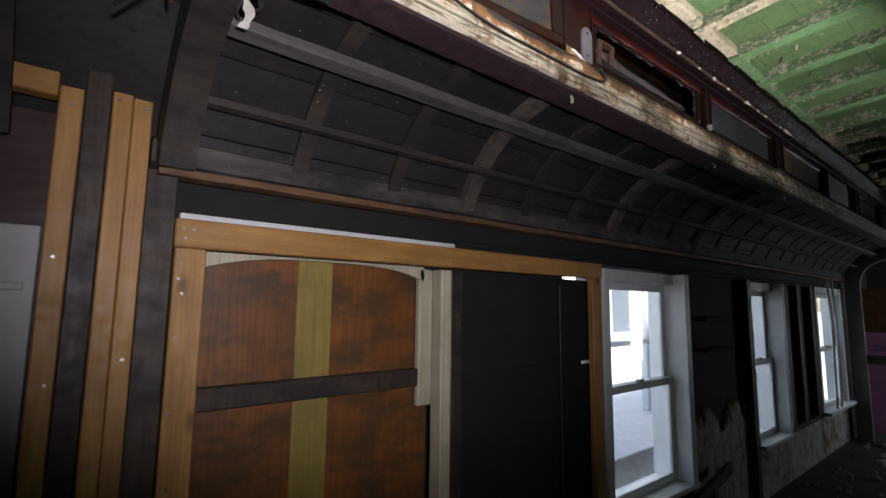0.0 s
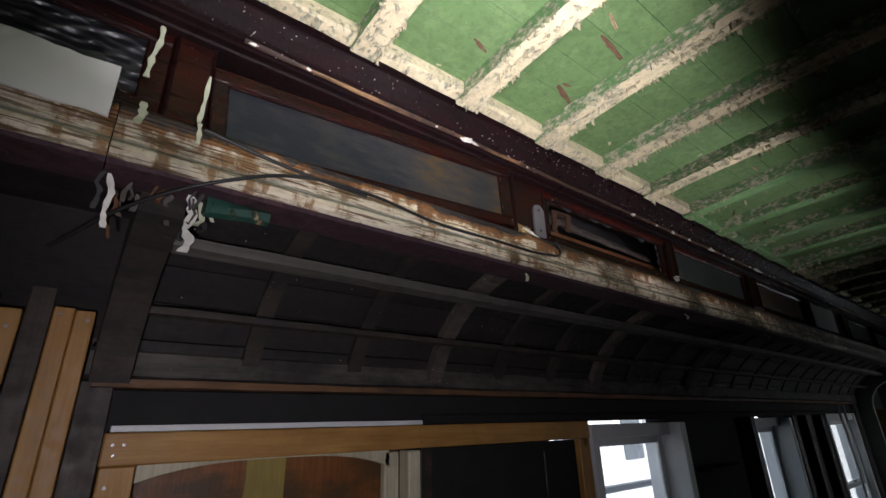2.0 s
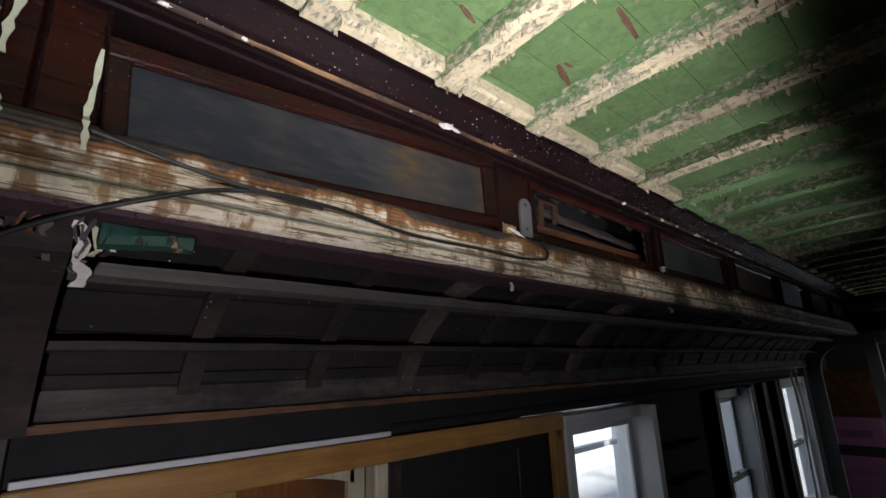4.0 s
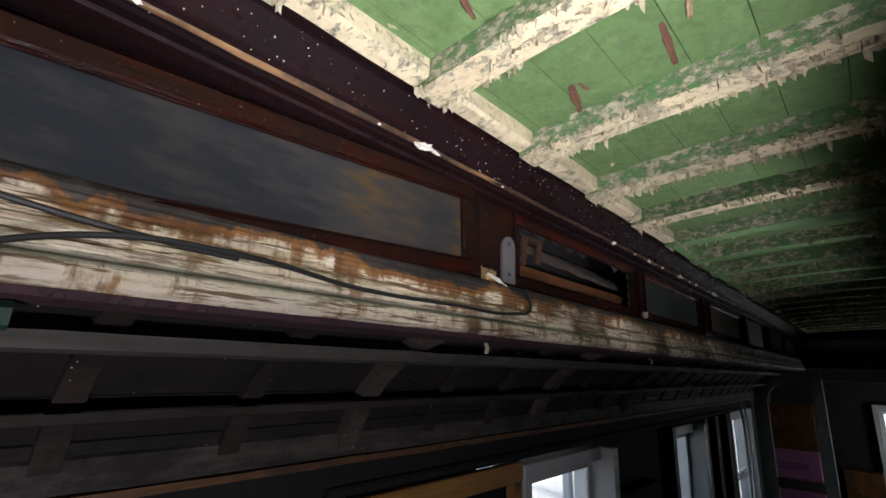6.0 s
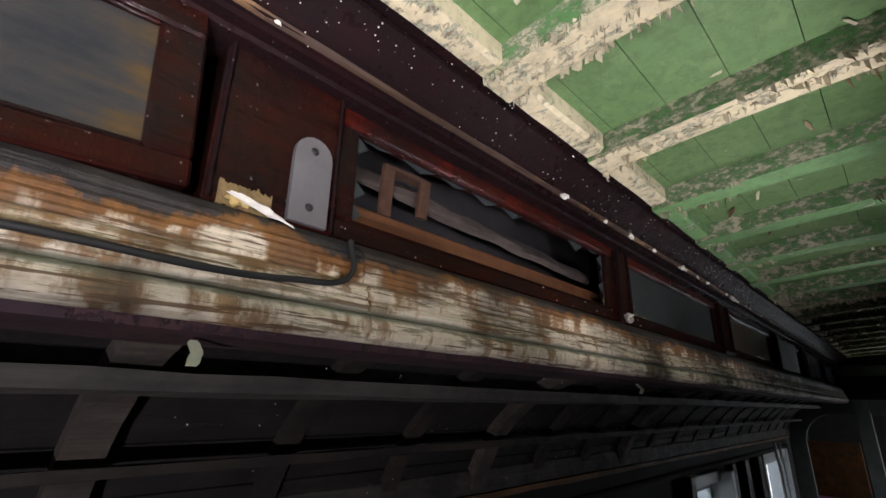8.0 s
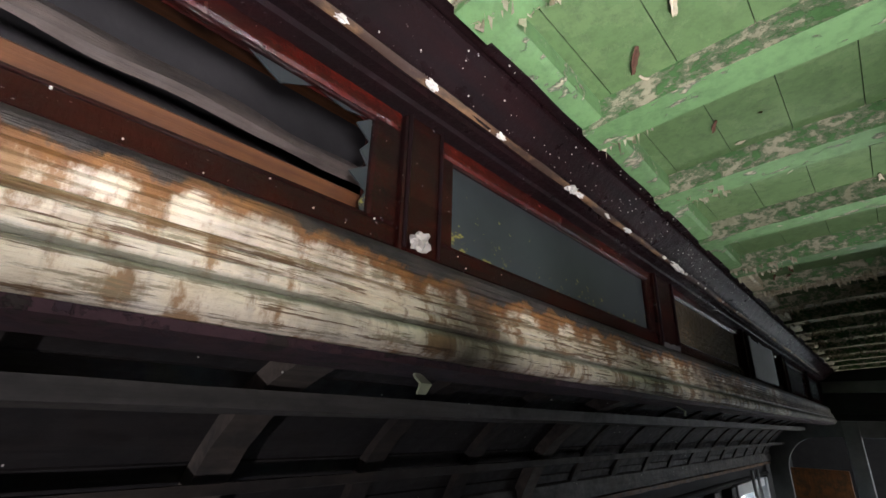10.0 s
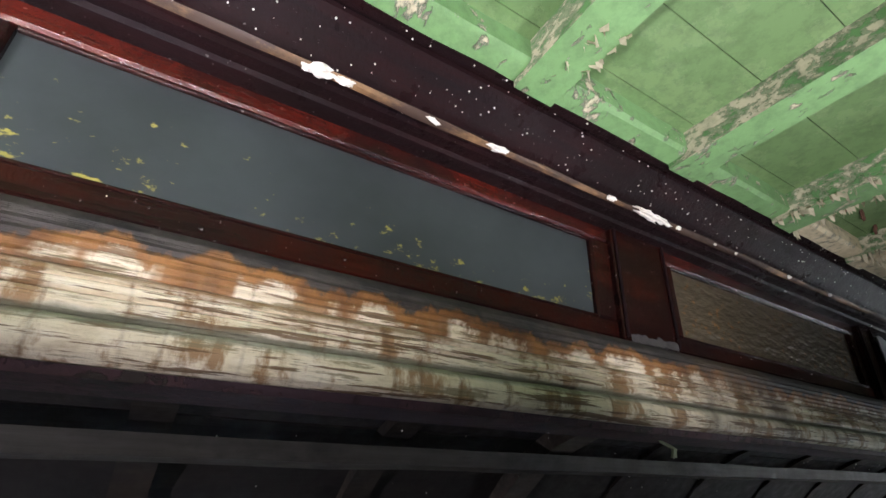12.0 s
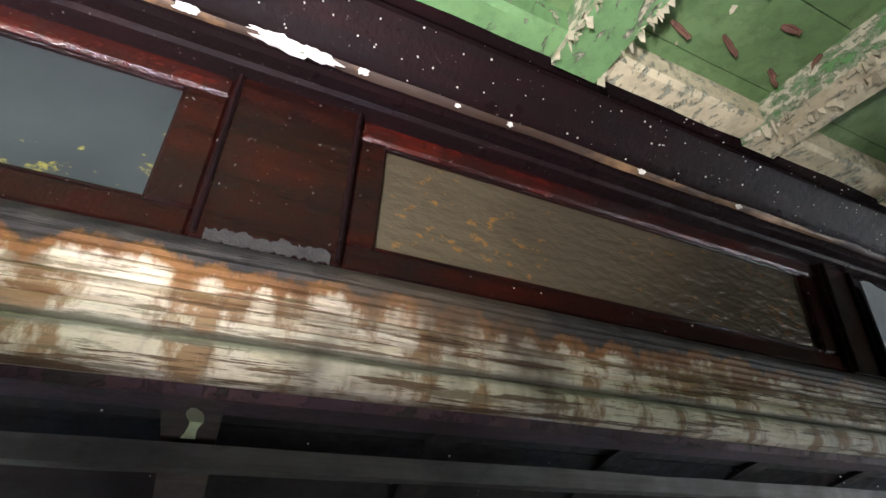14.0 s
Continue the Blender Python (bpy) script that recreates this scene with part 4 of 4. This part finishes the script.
strip("paint_strip", [(0.118, 0.912, 2.69), (0.12, 0.912, 2.64), (0.112, 0.913, 2.60), (0.108, 0.914, 2.54)], 0.006, PALE, "peeling pale strip on the pilaster")
strip("paint_strip", [(0.115, 0.888, 2.46), (0.118, 0.888, 2.43), (0.11, 0.885, 2.405)], 0.008, PALE, "peeling pale strip on the moulding")
strip("paint_strip", [(0.228, 0.912, 2.60), (0.226, 0.912, 2.53), (0.222, 0.911, 2.47), (0.222, 0.888, 2.452), (0.224, 0.884, 2.40)], 0.005, PALE, "peeling pale strip on the pilaster edge")
strip("hanging_plaster", [(0.235, 0.93, 2.30), (0.25, 0.96, 2.27), (0.245, 1.0, 2.25), (0.262, 1.03, 2.235), (0.255, 1.06, 2.215)], 0.011, FLAKE_WHITE, "hanging white plaster rag at the broken moulding end")
strip("hanging_plaster", [(0.09, 0.92, 2.30), (0.10, 0.95, 2.275), (0.095, 0.97, 2.24), (0.10, 0.98, 2.21)], 0.006, FLAKE_WHITE, "hanging white plaster rag at the broken moulding end")
bm = sweep([(0.915, 2.272), (0.913, 2.290), (0.918, 2.300), (0.965, 2.301), (0.968, 2.292), (0.93, 2.268)], 0.265, 0.40, 14, 0.006)
for v in bm.verts:
    v.co.z -= 0.012 * max(0.0, (0.36 - v.co.x) / 0.1) * (1 if v.co.z < 2.295 else 0)
tagged(mesh_object("green_scrap", bm, peeling("dark_green_flaking_paint", ((0.30, 0.24, 0.12), (0.05, 0.05, 0.03), (0.014, 0.062, 0.042)), 26, (1.6, 1, 0.4), 0.6, 0.8, (0.41, 0.44))), "dark green painted board scrap below the moulding", "scrap")
for k, x in enumerate((1.26, 2.40, 3.44)):
    strip("paint_scrap", [(x, 0.90 + 0.01 * k, 2.300), (x + 0.006, 0.90, 2.287), (x + 0.002, 0.902, 2.274)], 0.006 + 0.003 * (k == 1), PALE, "pale paint scrap hanging below the moulding")

RUST = plain("rusty_scrap", (0.16, 0.06, 0.02), 0.8, 0, 0.6, 40)
rs = random.Random(21)
for k in range(26):
    x, y, z = rs.uniform(0.07, 0.30), rs.uniform(0.90, 1.08), 2.302
    y = max(y, 0.905)
    n = rs.randint(3, 5)
    pts = [(x + 0.006 * math.sin(k + i * 1.9), y + 0.008 * i, z - 0.016 * i * rs.uniform(0.6, 1.4)) for i in range(n)]
    strip("torn_scrap", pts, rs.uniform(0.002, 0.008), (RUST, DARKWALL, OLDPOST, PALE, OLDPOST, BLACK, DARKWALL)[k % 7], "torn scrap hanging from the broken moulding end")

# cables along the moulding
c1 = tagged(new("cable", tube([(0.02, 1.1, 2.19), (0.14, 0.95, 2.26), (0.30, 0.855, 2.325), (0.45, 0.852, 2.378), (0.62, 0.856, 2.388), (0.85, 0.87, 2.372), (1.1, 0.873, 2.373), (1.35, 0.874, 2.378), (1.43, 0.88, 2.40), (1.44, 0.90, 2.455)], 0.0042)), "black cable draped over the moulding", "cable")
c1.data.materials.append(CABLE)
c2 = tagged(new("cable", tube([(0.23, 0.868, 2.428), (0.4, 0.866, 2.40), (0.52, 0.862, 2.388), (0.62, 0.862, 2.383)], 0.0042)), "black cable draped over the moulding", "cable")
c2.data.materials.append(CABLE)


# plaster lumps and flakes along the cornice edge
def lump(x, y, z, size, stretch, seed, mt):
    bm = bmesh.new()
    bmesh.ops.create_icosphere(bm, subdivisions=3, radius=1)
    for v in bm.verts:
        k = 1 + 0.95 * noise.noise(v.co * 2.1 + Vector((seed, 0, 0)))
        v.co = Vector((v.co.x * size * stretch * k, v.co.y * size * 0.55 * k, v.co.z * size * 0.6 * k))
    bmesh.ops.rotate(bm, verts=bm.verts, cent=(0, 0, 0), matrix=Matrix.Rotation(0.25 * math.sin(seed), 3, "Y"))
    bmesh.ops.translate(bm, verts=bm.verts, vec=(x, y, z))
    return tagged(mesh_object("plaster_flake", bm, mt), "whitish plaster flake stuck on the cornice edge", "flake", "plaster flakes on the cornice")


for k, (x, s, st) in enumerate(((0.30, 0.006, 1.5), (0.44, 0.005, 1.2), (0.86, 0.004, 1), (0.985, 0.013, 1.8), (1.02, 0.006, 2), (1.28, 0.004, 1), (1.99, 0.010, 1.6), (2.20, 0.007, 1.2), (2.36, 0.009, 1.4),
                                 (2.53, 0.008, 1.2), (2.78, 0.013, 1.5), (2.815, 0.008, 1.5), (2.95, 0.005, 2), (3.07, 0.008, 2.0), (3.33, 0.008, 1.3), (3.43, 0.012, 2.8), (3.475, 0.010, 2.0), (3.53, 0.006, 1.0), (3.66, 0.004, 1), (3.74, 0.005, 0.8), (3.98, 0.006, 1), (4.2, 0.006, 1), (4.9, 0.006, 1), (5.6, 0.006, 1))):
    lump(x, 0.866, 2.702, s, st, k * 1.7, FLAKE_WHITE)
lump(1.285, 0.914, 2.470, 0.011, 1.2, 3, plain("yellowed_plaster", (0.55, 0.40, 0.15)))
lump(2.395, 0.912, 2.478, 0.020, 0.8, 6, plain("grey_plaster", (0.45, 0.42, 0.36)))
torn_sheet("dust_crust", 3.405, 3.535, 2.462, 2.476, 0.919, plain("grey_dust_crust", (0.06, 0.055, 0.052), 0.95, 0, 0.6, 60, 1.0), "grey crust of dust on the pilaster foot", 9, 0.006, 0.004)
torn_sheet("dust_crust", 1.262, 1.33, 2.462, 2.492, 0.918, plain("ochre_dust_crust", (0.30, 0.20, 0.08), 0.95, 0, 0.6, 60, 1.0), "ochre crust of dirt on the pilaster foot", 12, 0.005, 0.004)

# strap on the pilaster beside the broken sash
strap = thing("hinge_strap", (1.378, 0.916, 2.465), "dull grey steel hinge strap screwed to the pilaster", "hinge")
bm = bmesh.new()
outline = [(1.349, 2.466), (1.407, 2.466)] + [(1.378 + 0.029 * math.cos(radians(a)), 2.567 + 0.029 * math.sin(radians(a))) for a in range(0, 181, 20)]
front, back = [bm.verts.new((u, 0.9135, v)) for u, v in outline], [bm.verts.new((u, 0.9215, v)) for u, v in outline]
bm.faces.new(front), bm.faces.new(back[::-1])
for k in range(len(outline)):
    bm.faces.new((front[k], back[k], back[(k + 1) % len(outline)], front[(k + 1) % len(outline)]))
part("plate", bm, plain("dusty_grey_steel", (0.16, 0.15, 0.15), 0.6, 0.3), strap)
for sz in (2.49, 2.575):
    bm = bmesh.new()
    bmesh.ops.create_cone(bm, cap_ends=True, segments=10, radius1=0.006, radius2=0.004, depth=0.003, matrix=pose(1.378, 0.912, sz, 90))
    part("screw", bm, CABLE, strap)

# rusty bracket in the broken opening
bm = sweep([(0.985, 2.555), (0.981, 2.60), (0.975, 2.65), (0.983, 2.652), (0.989, 2.60), (0.992, 2.555)], 1.55, 1.575, 3, 0.003)
sweep([(0.975, 2.644), (0.975, 2.652), (1.0, 2.652), (1.0, 2.644)], 1.575, 1.665, 5, 0.003, bm)
sweep([(0.985, 2.575), (0.981, 2.60), (0.975, 2.646), (0.983, 2.646), (0.989, 2.60), (0.992, 2.575)], 1.64, 1.665, 3, 0.003, bm)
tagged(mesh_object("window_bracket", bm, plain("rust_brown_iron", (0.09, 0.042, 0.022), 0.8, 0.2, 0.5, 40)), "rusted iron bracket hanging behind the broken sash", "bracket")


# strips of paint torn loose from the ceiling boards
def ceiling_peel(x, yy, length, width, turn, drop, mt, label, seed):
    bm = bmesh.new()
    rows_ = []
    for i in range(9):
        f = i / 8
        w = width * (0.35 + 0.65 * math.sin(math.pi * (0.12 + 0.8 * f))) * (1 + 0.5 * noise.noise((f * 6, seed, 0)))
        cx = x + length * (f - 0.5) * math.cos(turn) + 0.006 * noise.noise((f * 3, seed, 5))
        cy = yy + length * (f - 0.5) * math.sin(turn)
        cz = ceil_z(cy) - 0.002 - drop * f ** 2 - 0.003 * abs(noise.noise((f * 4, seed, 9)))
        nx, ny = -math.sin(turn) * w / 2, math.cos(turn) * w / 2
        rows_.append([bm.verts.new((cx - nx, cy - ny, cz - 0.35 * w)), bm.verts.new((cx, cy, cz)), bm.verts.new((cx + nx, cy + ny, cz - 0.45 * w))])
    for a, b in zip(rows_, rows_[1:]):
        for k in (0, 1):
            bm.faces.new((a[k], a[k + 1], b[k + 1], b[k]))
    ob = tagged(mesh_object("paint_peel", bm, mt), label, "paint flake", "peeling strips on the ceiling")
    md = ob.modifiers.new("thickness", "SOLIDIFY")
    md.thickness = 0.0012


PEEL_BROWN = plain("bare_brown_primer", (0.16, 0.075, 0.045), 0.8, 0, 0.5, 60)
PEEL_TAN = plain("tan_primer", (0.34, 0.26, 0.15), 0.8, 0, 0.5, 60)
rp = random.Random(31)
PEELS = ((1.13, 0.40, 0.11, 0.014, 0.1, 0.012), (1.17, 0.60, 0.09, 0.016, 0.25, 0.014), (0.82, 0.61, 0.05, 0.010, 0.2, 0.01), (3.90, 0.70, 0.032, 0.009, 0.1, 0.014), (3.98, 0.69, 0.036, 0.008, 0.3, 0.012),
         (4.03, 0.64, 0.028, 0.010, -0.3, 0.012), (4.08, 0.70, 0.022, 0.008, 0.5, 0.014), (3.95, 0.62, 0.026, 0.007, 0.2, 0.010), (4.11, 0.66, 0.022, 0.010, 1.1, 0.01))
for x, yy, ln, wd, tn, dr in PEELS:
    ceiling_peel(x, yy, ln, wd, tn, dr, PEEL_TAN if wd < 0.0075 else PEEL_BROWN, "curled strip of brown paint hanging from the green ceiling", rp.uniform(0, 50))
for _ in range(26):
    ceiling_peel(rp.uniform(0.5, 4.4), rp.uniform(-0.3, 0.72), rp.uniform(0.02, 0.07), rp.uniform(0.006, 0.014), rp.uniform(-0.7, 0.7), rp.uniform(0.004, 0.015), rp.choice((PEEL_TAN, PEEL_BROWN, FLAKE)), "small curled flake of paint hanging from the ceiling", rp.uniform(0, 50))
lump(1.31, 0.908, 2.466, 0.007, 5.0, 14, FLAKE_WHITE)

# specks of dust and cobweb bits over cornice, sashes and deck
bm = bmesh.new()
r = random.Random(11)
for _ in range(700):
    x = r.uniform(0.2, 5.5)
    k = r.random()
    if k < 0.66:
        f = r.random()
        yy, zz = 0.79 + 0.09 * f - 0.002, 2.757 - 0.055 * f ** 1.4 - 0.002
    elif k < 0.72:
        yy, zz = 0.928, r.uniform(2.466, 2.495)
    else:
        s = r.random()
        yy, zz = arc_point(s, 0.036)
    d = r.uniform(0.0003, 0.0011) * (1 if k < 0.8 else 1.2)
    bmesh.ops.create_cube(bm, size=d * 2, matrix=pose(x, yy, zz, r.uniform(0, 90), r.uniform(0, 90), 0))
tagged(mesh_object("dust_specks", bm, FLAKE_WHITE), "pale dust specks and paint crumbs", "dust", kind="stuff")

# floor debris
bm = bmesh.new()
for _ in range(160):
    s = r.uniform(0.01, 0.05)
    bmesh.ops.create_cube(bm, size=s, matrix=pose(r.uniform(4.5, 7.6), r.uniform(0.2, 1.4), s * 0.3, r.uniform(0, 90), r.uniform(0, 90), r.uniform(0, 90)))
tagged(mesh_object("floor_debris", bm, GREYWHITE), "plaster crumbs and debris scattered on the floor", "debris", kind="stuff")

# ---- outside the windows ----
setting("ground", block(-400, 400, -400, 400, -0.9, -0.8, 0), SNOW, "pale bright ground outside", "ground")
porch = thing("porch", (4.5, 3.2, -0.8), "white porch with posts and rails outside the windows", "porch")
part("deck", block(0.5, 9.5, 2.4, 5.0, -0.8, 0.25, 0.01), plain("snowy_porch_boards", (0.70, 0.71, 0.72), 0.8), porch)
for x in (3.1, 4.3, 6.0, 7.5, 9.0, 10.5):
    part("post", block(x, x + 0.1, 3.2, 3.3, 0.25, 2.4, 0.01), SIDING, porch)
part("rail", block(0.5, 11, 3.2, 3.26, 1.1, 1.17, 0.01), SIDING, porch)
house = thing("house", (8, 9, -0.8), "pale house with windows across the yard", "house")
part("wall", block(2, 24, 8.0, 14, -0.8, 4.5, 0), SIDING, house)
for x in (5, 7.5, 10, 13):
    part("window", block(x, x + 1.0, 7.97, 8.0, 0.8, 2.3, 0.01), plain("window_dark", (0.12, 0.14, 0.17), 0.2), house)
part("door", block(8.9, 9.7, 7.96, 8.0, -0.6, 1.6, 0.01), plain("red_door", (0.35, 0.08, 0.06)), house)
